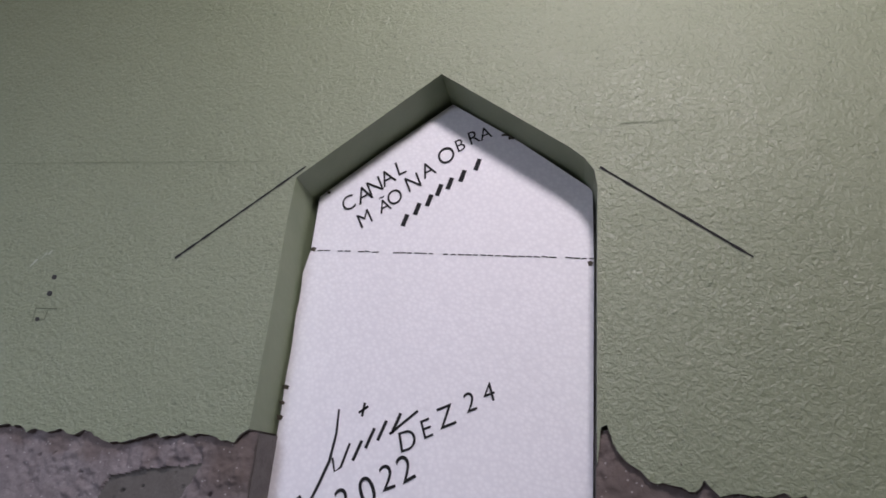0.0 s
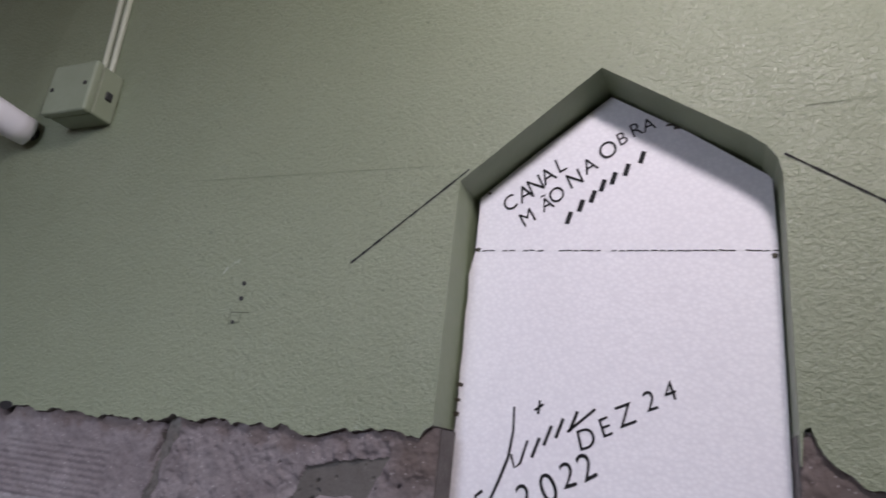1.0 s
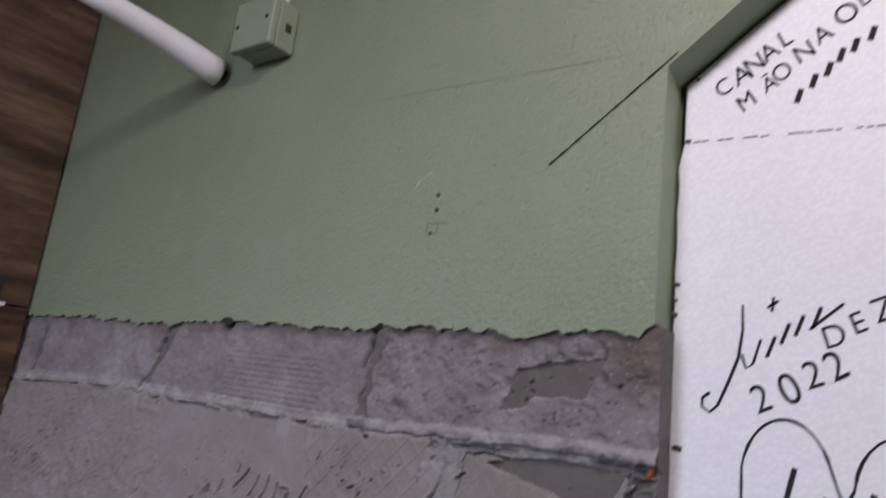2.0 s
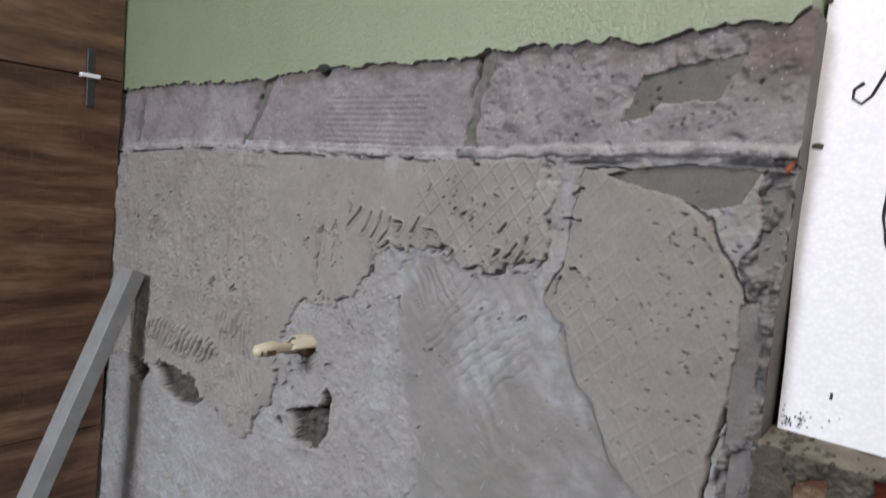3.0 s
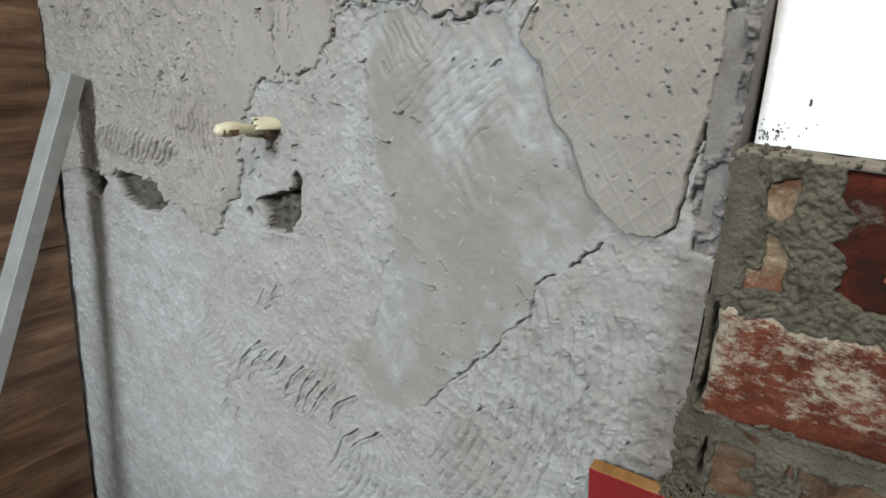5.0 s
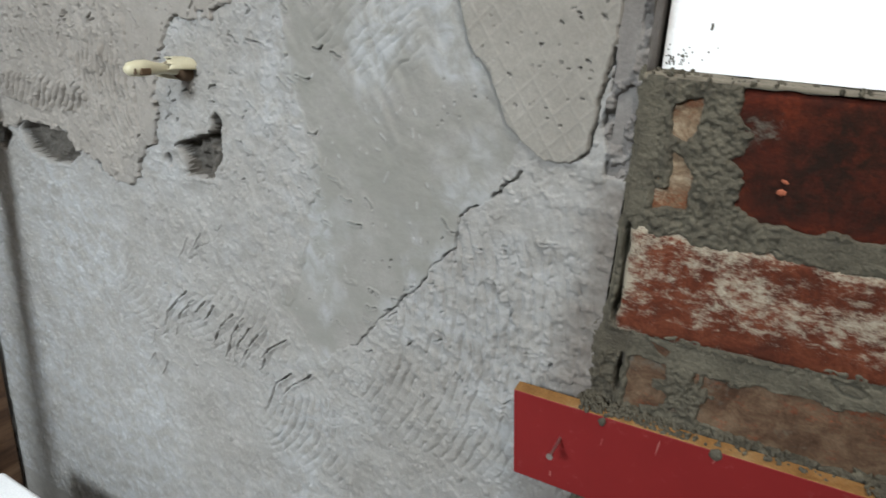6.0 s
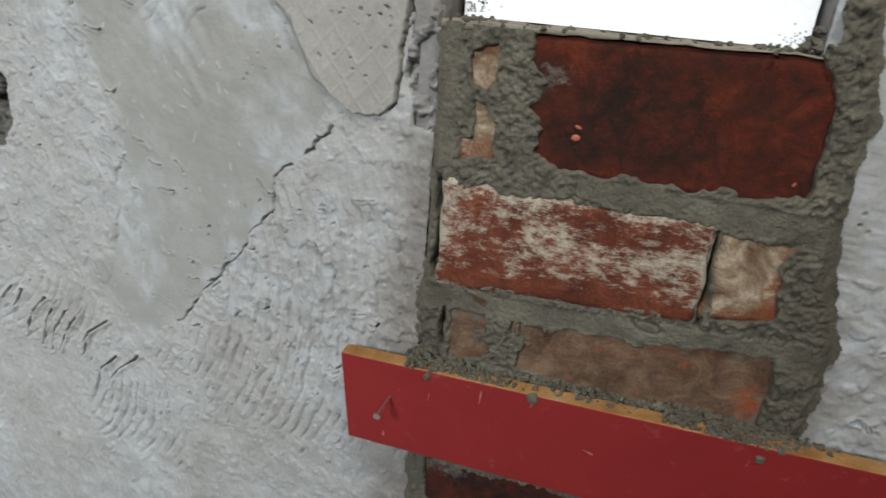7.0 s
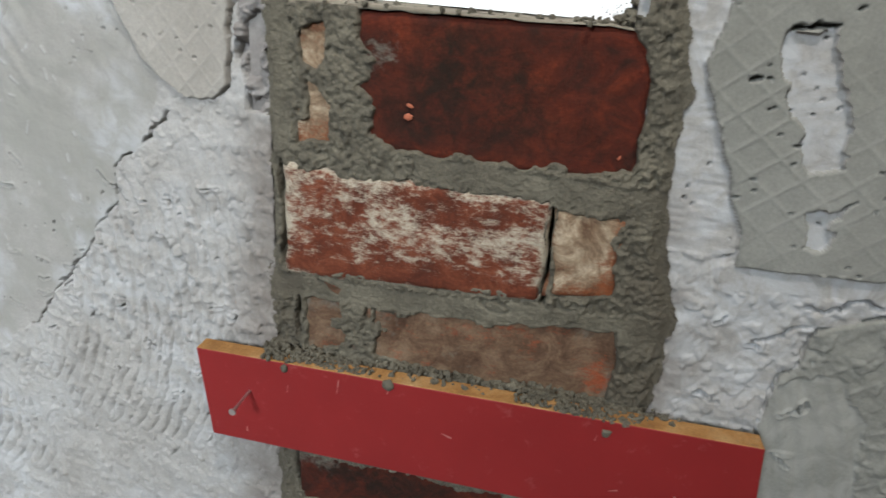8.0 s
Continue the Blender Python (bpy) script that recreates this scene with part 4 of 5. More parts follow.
for outline, face, mat, label in BRICKS:
    xs, zs = [p[0] for p in outline], [p[1] for p in outline]
    x0, x1, z0, z1 = max(min(xs) - 0.004, -0.127) if face < 0.005 else min(xs), min(xs and max(xs) + 0.004, 0.18), min(zs) - 0.004, max(zs) + 0.004
    if face > 0.0035:
        x0, x1, z0, z1 = min(xs), max(xs), min(zs) + 0.004, max(zs)
    bm = bmesh.new()
    nx, nz = max(6, int((x1 - x0) / 0.004)), max(6, int((z1 - z0) / 0.004))
    grid = [[None] * (nz + 1) for _ in range(nx + 1)]
    for i in range(nx + 1):
        for k in range(nz + 1):
            u, v = i / nx, k / nz
            x, z = x0 + (x1 - x0) * u, z0 + (z1 - z0) * v
            if len(outline) == 6 or len(outline) == 4:
                z += (u - 0.5) * (0.016 if face > 0.005 else 0.008) * (1 - v)
            elif z1 > 1.07:
                z += ((u - 0.5) * 0.005 - 0.0015) * v
            e = min(u * (x1 - x0), (1 - u) * (x1 - x0), v * (z1 - z0), (1 - v) * (z1 - z0))
            round_off = 0.004 * (1 - min(e / 0.005, 1)) ** 2
            a, b = np.array(x), np.array(z)
            y = -face + round_off + 0.0008 * float(fbm(a, b, 0.03, 3, 4)) + 0.0010 * abs(float(vnoise(a, b, 0.011, 6)))
            jx = 0.0016 * float(vnoise(a, b, 0.012, 8)) if 0 < u < 1 else 0.0022 * float(vnoise(b, a, 0.014, 9))
            jz = 0.0022 * float(vnoise(a, b, 0.014, 10)) if v in (0, 1) else 0
            grid[i][k] = bm.verts.new((x + jx, y, z + jz))
    for i in range(nx):
        for k in range(nz):
            bm.faces.new((grid[i][k], grid[i + 1][k], grid[i + 1][k + 1], grid[i][k + 1]))
    edge_of = [[min(i, nx - i) * (x1 - x0) / nx, min(k, nz - k) * (z1 - z0) / nz] for i in range(nx + 1) for k in range(nz + 1)]
    rim = [e for e in bm.edges if e.is_boundary]
    ext = bmesh.ops.extrude_edge_only(bm, edges=rim)
    for v in ext["geom"]:
        if isinstance(v, bmesh.types.BMVert):
            v.co.y = 0.09
    bmesh.ops.recalc_face_normals(bm, faces=bm.faces[:])
    ob = part("brick", bm, mat, infill, label, True)
    worn = [math.exp(-min(e) / 0.006) for e in edge_of]
    worn += [1.0] * (len(ob.data.vertices) - len(worn))
    ob.data.attributes.new("rim", "FLOAT", "POINT").data.foreach_set("value", worn)
    uv = np.array([(i / nx, k / nz) for i in range(nx + 1) for k in range(nz + 1)])
    u, v = uv[:, 0], uv[:, 1]
    px, pz = x0 + (x1 - x0) * u, z0 + (z1 - z0) * v
    far = np.minimum(np.minimum(u, 1 - u) * (x1 - x0), np.minimum(v, 1 - v) * (z1 - z0))
    cloud = fbm(px, pz, 0.03, 5, 4, 0.6)
    heart, wash, smear = 0 * u, 0 * u, 0 * u
    if mat is M_BRICK_DARK:
        heart = np.clip(1.15 * np.exp(-((u - 0.36) / 0.36) ** 2 - ((v - 0.48) / 0.55) ** 2) + 0.35 * cloud, 0, 0.95)
        smear = 0.30 * np.exp(-((u - 0.10) / 0.13) ** 2 - ((v - 0.72) / 0.2) ** 2) + 0.12 * np.exp(-far / 0.004) + 0.06 * cloud
    elif mat is M_BRICK_LIMED:
        wash = 0.12 * np.exp(-((u - 0.62) / 0.36) ** 2 - ((v - 0.50) / 0.30) ** 2) + 0.05 * np.exp(-((u - 0.05) / 0.08) ** 2) - 0.13 * np.exp(-((v - 0.07) / 0.10) ** 2) - 0.02 + 0.05 * cloud
    elif mat is M_BRICK_PALE:
        wash = 0.13 * step01(u, 0.45, 0.95) * (x0 > 0) + 0.10 * step01(0.3 - v, 0, 0.2) + 0.08 * cloud + 0.05 * (x0 < 0)
        smear = 0.14 * np.exp(-far / 0.004) + 0.24 * (x0 < 0) * np.exp(-((v - 0.5) / 0.12) ** 2)
    elif mat is M_BRICK_SMEARED:
        smear = 0.10 + 0.12 * np.exp(-far / 0.010) + 0.16 * cloud + 0.06 * step01(0.35 - u, 0, 0.1)
        wash = 0.06 * fbm(px, pz, 0.018, 7, 3) + 0.16 * np.exp(-((u - 0.95) / 0.05) ** 2 - ((v - 0.5) / 0.2) ** 2) + 0.07 * np.exp(-((u - 0.45) / 0.15) ** 2 - ((v - 0.8) / 0.3) ** 2)
    rest = [0.0] * (len(ob.data.vertices) - len(u))
    for key, values in (("heart", heart), ("wash", wash), ("smear", smear)):
        ob.data.attributes.new(key, "FLOAT", "POINT").data.foreach_set("value", list(values) + rest)

# the half brick shows in two places only
SHOWN = [b for b in BRICKS[2:]] + [
    ([(-0.056, 1.066), (-0.056, 1.074), (-0.050, 1.095), (0.132, 1.095), (0.146, 1.080), (0.158, 1.071), (0.162, 1.05), (0.163, 1.017), (0.161, 0.985), (0.10, 0.979), (0.04, 0.978), (-0.018, 0.977), (-0.036, 0.986), (-0.036, 1.003), (-0.046, 1.021), (-0.036, 1.042), (-0.052, 1.054)], 0.0, M_BRICK_DARK, ""),
    ([(-0.102, 1.066), (-0.079, 1.069), (-0.074, 1.046), (-0.082, 1.030), (-0.097, 1.034)], 0.0, M_BRICK_PALE, ""),
    ([(-0.094, 1.020), (-0.084, 1.020), (-0.071, 1.003), (-0.071, 0.975), (-0.103, 0.970), (-0.104, 0.989), (-0.093, 0.997)], 0.0, M_BRICK_PALE, "")]
MORTAR = [(-0.1275, 1.090), (-0.131, 1.070), (-0.129, 1.02), (-0.1265, 0.962), (-0.1265, 0.955), (-0.1265, 0.857), (-0.133, 0.845), (-0.135, 0.80), (-0.133, 0.70), (-0.131, 0.60), (-0.131, 0.45),
          (0.148, 0.45), (0.15, 0.60), (0.165, 0.72), (0.210, 0.790), (0.213, 0.85), (0.212, 0.876), (0.193, 0.93), (0.190, 0.99), (0.187, 1.06), (0.178, 1.085), (0.172, 1.125), (0.1475, 1.13), (0.146, 1.090)]
GAPS = [[(-0.1180, 0.952), (-0.1172, 0.905), (-0.1165, 0.862)], [(0.1105, 0.948), (0.1110, 0.905), (0.1115, 0.868)], [(-0.104, 0.828), (-0.106, 0.81), (-0.105, 0.79)], [(-0.108, 0.65), (-0.104, 0.60)]]


def mortar_relief(x, z):
    wx = x + 0.0045 * fbm(x, z, 0.020, 2, 3)
    wz = z + 0.0045 * fbm(x, z, 0.018, 6, 3)
    lump = fbm(x, z, 0.018, 9, 5, 0.6)
    h = 0.0036 + 0.0014 * fbm(x, z, 0.05, 4, 3) + 0.0017 * lump + 0.0014 * np.abs(fbm(x, z, 0.007, 3, 2, 0.6)) + 0.0007 * vnoise(x, z, 0.0034, 12)
    clots = np.abs(fbm(x, z, 0.010, 11, 3, 0.6))
    h = 0.0036 + 0.7 * (h - 0.0036) + 0.0012 * clots - 0.0026 * step01(vnoise(x, z, 0.0062, 7) + 0.5 * vnoise(x, z, 0.02, 13), 0.55, 0.85) + 0.0013 * vnoise(x, z, 0.0027, 1) + 0.0011 * vnoise(x, z, 0.0048, 10)
    # trowelled bed joints are flatter
    flat = step01(0.013 - np.abs(z - (0.966 - 0.02 * x)), 0, 0.006) * step01(x, -0.03, 0.05) + step01(0.013 - np.abs(z - (0.846 + 0.06 * x)), 0, 0.006) + 0.8 * step01(-0.106 - x, 0, 0.004) * step01(z, 0.96, 0.97)
    h = np.where(flat > 0.3, 0.0036 + 0.0012 * fbm(x, z, 0.03, 3, 4) + 0.22 * (h - 0.0036), h)
    lime = np.clip(0.5 * vnoise(x, z, 0.05, 3) + 0.3 * flat, 0, 1) * 0.5
    for outline, face, mat, label in SHOWN:
        i = inside(outline, wx, wz)
        e = distance(outline, wx, wz, True)
        sink = 0.02 * step01(e, 0.0, 0.005)
        if mat is M_BRICK_SMEARED:
            sink = 0.014 * step01(e, 0, 0.006) * step01(0.35 * vnoise(x, z, 0.02, 8) + 0.4 * vnoise(x, z, 0.006, 9) - 1.3 * np.exp(-((x + 0.045) / 0.022) ** 2 - ((z - 0.812) / 0.03) ** 2) - 0.6 * step01(0.787 - z, 0, 0.006), -0.75, -0.45)
        h = np.where(i, h - sink, h)
    # oval print and a small dent in the bed joint
    a = np.sqrt(((x - 0.075 + 0.3 * (z - 0.857)) / 0.0115) ** 2 + ((z - 0.8565 + 0.08 * (x - 0.075)) / 0.0046) ** 2)
    h -= 0.0045 * np.exp(-((a - 1) / 0.17) ** 2)
    h -= 0.005 * inside([(-0.086, 0.852), (-0.062, 0.845), (-0.066, 0.838), (-0.074, 0.842)], x, z)
    for line in GAPS:
        h -= 0.03 * step01(0.0024 - distance(line, x + 0.3 * (wx - x), z), 0, 0.0012)
    # feather out over the wall at the free edges, and lie back below the ledge
    e = distance(MORTAR, x, z, True)
    out = (x < -0.122) | (x > 0.150)
    h = np.where(out, 0.0005 + (h - 0.0005) * step01(e, 0.0, 0.010), h)
    h -= np.where(x < -0.1, 0.002, 0)
    wet = step01(x + 0.012 * fbm(x, z, 0.03, 4, 3), 0.165, 0.19) * step01(0.96 - z, -0.03, 0.04) + 0.8 * step01(-0.098 - x + 0.008 * vnoise(x, z, 0.02, 6), 0, 0.01) * step01(0.87 - z, 0, 0.02)
    return h, lime * (1 - 0.8 * np.clip(wet, 0, 1)), np.zeros(x.shape, int), 0.75 * np.clip(wet, 0, 1), 0 * x


def mortar_keep(x, z):
    wx, wz = x + 0.004 * fbm(x, z, 0.020, 2, 3), z + 0.004 * fbm(x, z, 0.018, 6, 3)
    return inside(MORTAR, np.where((x > -0.127) & (x < 0.145), x, wx), np.where((x > -0.127) & (x < 0.145), z, wz)) & ~((z > 1.080 + 0.002 * vnoise(x, x * 0, 0.02, 3)) & (x > -0.1265) & (x < 0.1445))


sheet_parts(-0.150, 0.225, [(0.45, 0.58, 0.003), (0.58, 1.135, 0.0010)], 0.0010, mortar_relief, {0: ("mortar", M_FRESH, "rough damp grey-brown mortar")}, infill, 0.0, mortar_keep)
bm = box_bm(-0.1265, 0.1445, 0.026, 0.10, 0.0, 1.0805)
part("mortar_core", bm, M_FRESH, infill)


# thin skim of mortar on top of the brickwork, up to the foam
bm = bmesh.new()
nx, rows_of = 136, []
for i in range(nx + 1):
    x = -0.1265 + 0.2735 * i / nx
    a, o = np.array(x), np.array(0.3)
    top = 1.0815 + 0.0012 * float(vnoise(a, o, 0.03, 2)) + 0.0010 * float(vnoise(a, o, 0.007, 5)) + 0.012 * max(0.0, x) * 0.5
    low = 1.0780 + 0.006 * (x + 0.05) / 0.21 + 0.0012 * float(vnoise(a, o, 0.012, 8))
    front = -0.0020 + 0.0010 * float(vnoise(a, o, 0.010, 11))
    rows_of.append([bm.verts.new(p) for p in ((x, 0.003, min(low, top - 0.0012)), (x, front, min(low, top - 0.0012)), (x, front + 0.0004, top - 0.0006), (x, front + 0.0016, top), (x, 0.06, top + 0.0004))])
for i in range(nx):
    for k in range(4):
        bm.faces.new((rows_of[i][k], rows_of[i + 1][k], rows_of[i + 1][k + 1], rows_of[i][k + 1]))
bmesh.ops.recalc_face_normals(bm, faces=bm.faces[:])
part("mortar_skim", bm, M_SKIM, infill, "pale skim of mortar under the foam", True)
bm = bmesh.new()
bmesh.ops.create_icosphere(bm, subdivisions=1, radius=1, matrix=Matrix.LocRotScale((-0.0085, -0.0022, 1.004), None, (0.0040, 0.0015, 0.0030)))
bmesh.ops.create_icosphere(bm, subdivisions=1, radius=1, matrix=Matrix.LocRotScale((-0.0078, -0.0018, 1.0125), Euler((0, 0.4, 0)), (0.0034, 0.0012, 0.0016)))
bmesh.ops.create_icosphere(bm, subdivisions=1, radius=1, matrix=Matrix.LocRotScale((0.151, -0.0018, 0.994), Euler((0, 0.4, 0)), (0.0012, 0.0012, 0.0022)))
part("brick_chip", bm, M_CLAY, infill, "small orange chip")


def crumbs(name, parent, spots, mat, seed, size):
    """Small lumps of mortar scattered over spots (x, y, z, spread x, spread y, count)."""
    rng = hexrng(seed)
    bm = bmesh.new()
    for cx, cy, cz, sx, sy, n in spots:
        for _ in range(n):
            r = size * rng.uniform(0.35, 1.0)
            p = Vector((cx + sx * rng.uniform(-1, 1), cy + sy * rng.uniform(-1, 1), cz + 0.35 * r))
            m = Matrix.LocRotScale(p, Euler(rng.uniform(0, 3, 3)), (r, r * rng.uniform(0.6, 1), r * rng.uniform(0.5, 0.9)))
            made = bmesh.ops.create_icosphere(bm, subdivisions=1, radius=1, matrix=m)
            for v in made["verts"]:
                v.co += 0.25 * r * Vector(rng.uniform(-1, 1, 3))
    return part(name, bm, mat, parent)


tagged(crumbs("mortar_debris", infill, [(0.0, 0.012, 1.0815, 0.12, 0.018, 26), (-0.06, 0.006, 1.081, 0.05, 0.012, 18), (0.125, 0.02, 1.0825, 0.02, 0.02, 40), (0.138, 0.02, 1.086, 0.006, 0.016, 26), (0.1425, 0.024, 1.090, 0.003, 0.016, 50), (0.144, 0.024, 1.097, 0.0015, 0.014, 30),
                                        (-0.11, 0.015, 1.082, 0.015, 0.02, 14)], M_FRESH, 3, 0.0034), kind="stuff")

# ================= foam panel in the opening =================
FOAM_Y = 0.043
lettered_foam = tagged(new("foam_block"), "white expanded polystyrene panel with a pointed top, handwritten in marker", "foam panel")


def foam_outline():
    left = [(-0.1225, 1.083), (-0.1240, 1.14), (-0.1278, 1.22)]
    side = [(-0.1280 - 0.0025 * (i / 24) + 0.0008 * float(vnoise(np.array(0.0), np.array(1.25 + i * 0.013), 0.016, 3)), 1.25 + i * 0.0135) for i in range(24)]
    return left + side + [(-0.1262, 1.585), (-0.1258, 1.643), (-0.07, 1.690), (0.003, 1.746), (0.075, 1.699), (0.1425, 1.648), (0.1442, 1.58), (0.1440, 1.36), (0.1415, 1.083)]


bm = prism(foam_outline(), FOAM_Y, 0.125)
part("panel", bm, M_FOAM, lettered_foam)


def stroke(bm, pts, width, y=FOAM_Y - 0.0005, wobble=0.0):
    """A flat pen stroke along pts in the wall's plane."""
    rows = []
    n = len(pts)
    for i, (x, z) in enumerate(pts):
        ax, az = pts[max(i - 1, 0)]
        bx, bz = pts[min(i + 1, n - 1)]
        d = math.hypot(bx - ax, bz - az) or 1
        w = width / 2 * (1 + wobble * float(vnoise(np.array(x), np.array(z), 0.006, 5)))
        rows.append((bm.verts.new((x - (bz - az) / d * w, y, z + (bx - ax) / d * w)), bm.verts.new((x + (bz - az) / d * w, y, z - (bx - ax) / d * w))))
    for (a, b), (c, d) in zip(rows, rows[1:]):
        bm.faces.new((a, c, d, b))


def dense(pts, step=0.003):
    out = []
    for (ax, az), (bx, bz) in zip(pts, pts[1:]):
        n = max(1, int(math.hypot(bx - ax, bz - az) / step))
        out += [(ax + (bx - ax) * k / n, az + (bz - az) * k / n) for k in range(n)]
    return out + [pts[-1]]


def letters(word, places, parent, size, lean=12, tilt=0, thin=-0.002, jitter=1):
    """Hand-set capitals: one built-in character centred at each place (x, z)."""
    rng = hexrng(len(word) * 7 + jitter)
    for ch, (x, z) in zip(word, places):
        curve = bpy.data.curves.new("ch", "FONT")
        curve.body, curve.size, curve.offset, curve.shear, curve.align_x = ch, 1.0, thin, math.tan(radians(lean)) * 0.5, "CENTER"
        ob = bpy.data.objects.new("ch", curve)
        scene.collection.objects.link(ob)
        mesh = bpy.data.meshes.new_from_object(ob.evaluated_get(bpy.context.evaluated_depsgraph_get()))
        k = size * rng.uniform(0.92, 1.08)
        xs, ys = [v.co.x for v in mesh.vertices], [v.co.y for v in mesh.vertices]
        mesh.transform(Matrix.Translation((-(min(xs) + max(xs)) / 2, -(min(ys) + max(ys)) / 2, 0)))
        mesh.transform(Matrix.Translation((x, FOAM_Y - 0.0006, z)) @ Matrix.Rotation(radians(-tilt - rng.uniform(-5, 5)), 4, "Y") @ Matrix.Rotation(radians(90), 4, "X") @ Matrix.Diagonal((0.95 * k, k, k, 1)))
        bm = bmesh.new()
        bm.from_mesh(mesh)
        part("letter", bm, M_INK, parent)
        bpy.data.objects.remove(ob)
        bpy.data.curves.remove(curve)
        bpy.data.meshes.remove(mesh)


letters("CANAL", [(-0.094, 1.636), (-0.080, 1.645), (-0.069, 1.654), (-0.058, 1.663), (-0.045, 1.674)], lettered_foam, 0.0240, tilt=32)
letters("MÃO", [(-0.075, 1.619), (-0.058, 1.634), (-0.047, 1.642)], lettered_foam, 0.0215, tilt=34, jitter=2)
letters("NA", [(-0.030, 1.658), (-0.017, 1.671)], lettered_foam, 0.0225, tilt=34, jitter=3)
letters("O", [(0.001, 1.687)], lettered_foam, 0.0265, tilt=30, jitter=4)
letters("BRA", [(0.014, 1.698), (0.027, 1.7065), (0.038, 1.7105)], lettered_foam, 0.0210, tilt=28, jitter=8)
letters("DEZ", [(-0.010, 1.414), (0.006, 1.425), (0.022, 1.436)], lettered_foam, 0.0245, tilt=24, jitter=5)
letters("24", [(0.041, 1.449), (0.057, 1.458)], lettered_foam, 0.0245, tilt=24, jitter=6)
letters("2022", [(-0.061, 1.361), (-0.040, 1.371), (-0.025, 1.383), (-0.010, 1.391)], lettered_foam, 0.0315, tilt=28, jitter=7)


def bar_mark(pts, width, wobble=0.0):
    bm = bmesh.new()
    stroke(bm, pts, width, wobble=wobble)
    part("bar", bm, M_INK, lettered_foam)


for x, z in ((-0.034, 1.617), (-0.023, 1.629), (-0.012, 1.638), (-0.003, 1.649), (0.007, 1.656), (0.019, 1.664), (0.033, 1.676)):
    bar_mark([(x - 0.0015, z - 0.0062), (x + 0.0020, z + 0.0062)], 0.0046)
bar_mark([(-0.098, 1.362), (-0.104, 1.357), (-0.104, 1.350), (-0.098, 1.346), (-0.092, 1.352), (-0.084, 1.372), (-0.077, 1.392), (-0.074, 1.415), (-0.0745, 1.436)], 0.0026, 0.4)
bar_mark([(-0.0745, 1.395), (-0.071, 1.384), (-0.066, 1.388), (-0.0605, 1.408)], 0.0024, 0.4)
for x, z in ((-0.053, 1.394), (-0.043, 1.405), (-0.033, 1.412), (-0.021, 1.419)):
    bar_mark([(x - 0.003, z), (x + 0.003, z + 0.017)], 0.0028)
bar_mark([(-0.026, 1.418), (-0.003, 1.439)], 0.0022)
bar_mark([(-0.056, 1.434), (-0.048, 1.440)], 0.0022)
bar_mark([(-0.0525, 1.431), (-0.0515, 1.443)], 0.0022)
for x, z, l in ((-0.040, 1.278, 0.034), (-0.020, 1.268, 0.026), (0.010, 1.274, 0.028), (0.030, 1.270, 0.026)):
    bar_mark([(x - 0.004, z), (x + 0.004, z + l)], 0.004)
bm = bmesh.new()
heart = [(-0.073, 1.262)] + [(-0.042 + 0.032 * math.cos(a), 1.295 + 0.052 * math.sin(a)) for a in np.linspace(2.9, 0.35, 16)] + [(-0.008, 1.300), (-0.004, 1.290), (0.002, 1.302)]
heart += [(0.036 + 0.034 * math.cos(a), 1.298 + 0.047 * math.sin(a)) for a in np.linspace(2.8, 0.0, 14)] + [(0.066, 1.262), (0.040, 1.215), (-0.004, 1.172), (-0.042, 1.205), (-0.068, 1.240), (-0.073, 1.262)]
stroke(bm, dense(heart), 0.0021, wobble=0.4)
part("drawing", bm, M_INK, lettered_foam, "heart drawn in black marker")
bm = bmesh.new()
rng = hexrng(9)
for x in np.arange(-0.126, 0.1405, 0.007):
    if rng.random() < 0.85:
        stroke(bm, [(x, 1.5855 - 0.02 * (x + 0.126) + 0.0004 * rng.normal()), (x + rng.uniform(0.004, 0.0068), 1.5855 - 0.02 * (x + 0.130))], 0.0010)
part("drawn_line", bm, M_INK, lettered_foam, "thin level marker line")
bm = bmesh.new()
for x, z, l in ((-0.1315, 1.452, 0.006), (-0.132, 1.438, 0.005), (-0.1318, 1.425, 0.005), (-0.127, 1.313, 0.008), (-0.126, 1.586, 0.005), (0.139, 1.575, 0.004), (-0.118, 1.647, 0.003), (0.055, 1.708, 0.010), (0.062, 1.7045, 0.006)):
    stroke(bm, [(x, z), (x + l * 0.5, z + 0.0006), (x + l, z - 0.0003)], 0.0036 if x < 0.05 else 0.003, wobble=0.6)
for _ in range(46):
    stroke(bm, [(q := -0.121 + abs(rng.normal(0, 0.014)), w := 1.087 + abs(rng.normal(0, 0.008))), (q + 0.0012, w + 0.0004)], rng.uniform(0.0006, 0.0018))
for _ in range(26):
    stroke(bm, [(q := 0.138 - abs(rng.normal(0, 0.006)), w := 1.085 + abs(rng.normal(0, 0.006))), (q + 0.0009, w + 0.0004)], rng.uniform(0.0005, 0.0014))
stroke(bm, [(-0.0885, 1.1165), (-0.088, 1.1195), (-0.0885, 1.122)], 0.002)
tagged(part("stain", bm, M_FRESH, lettered_foam, "specks of mortar and dents"), kind="stuff")

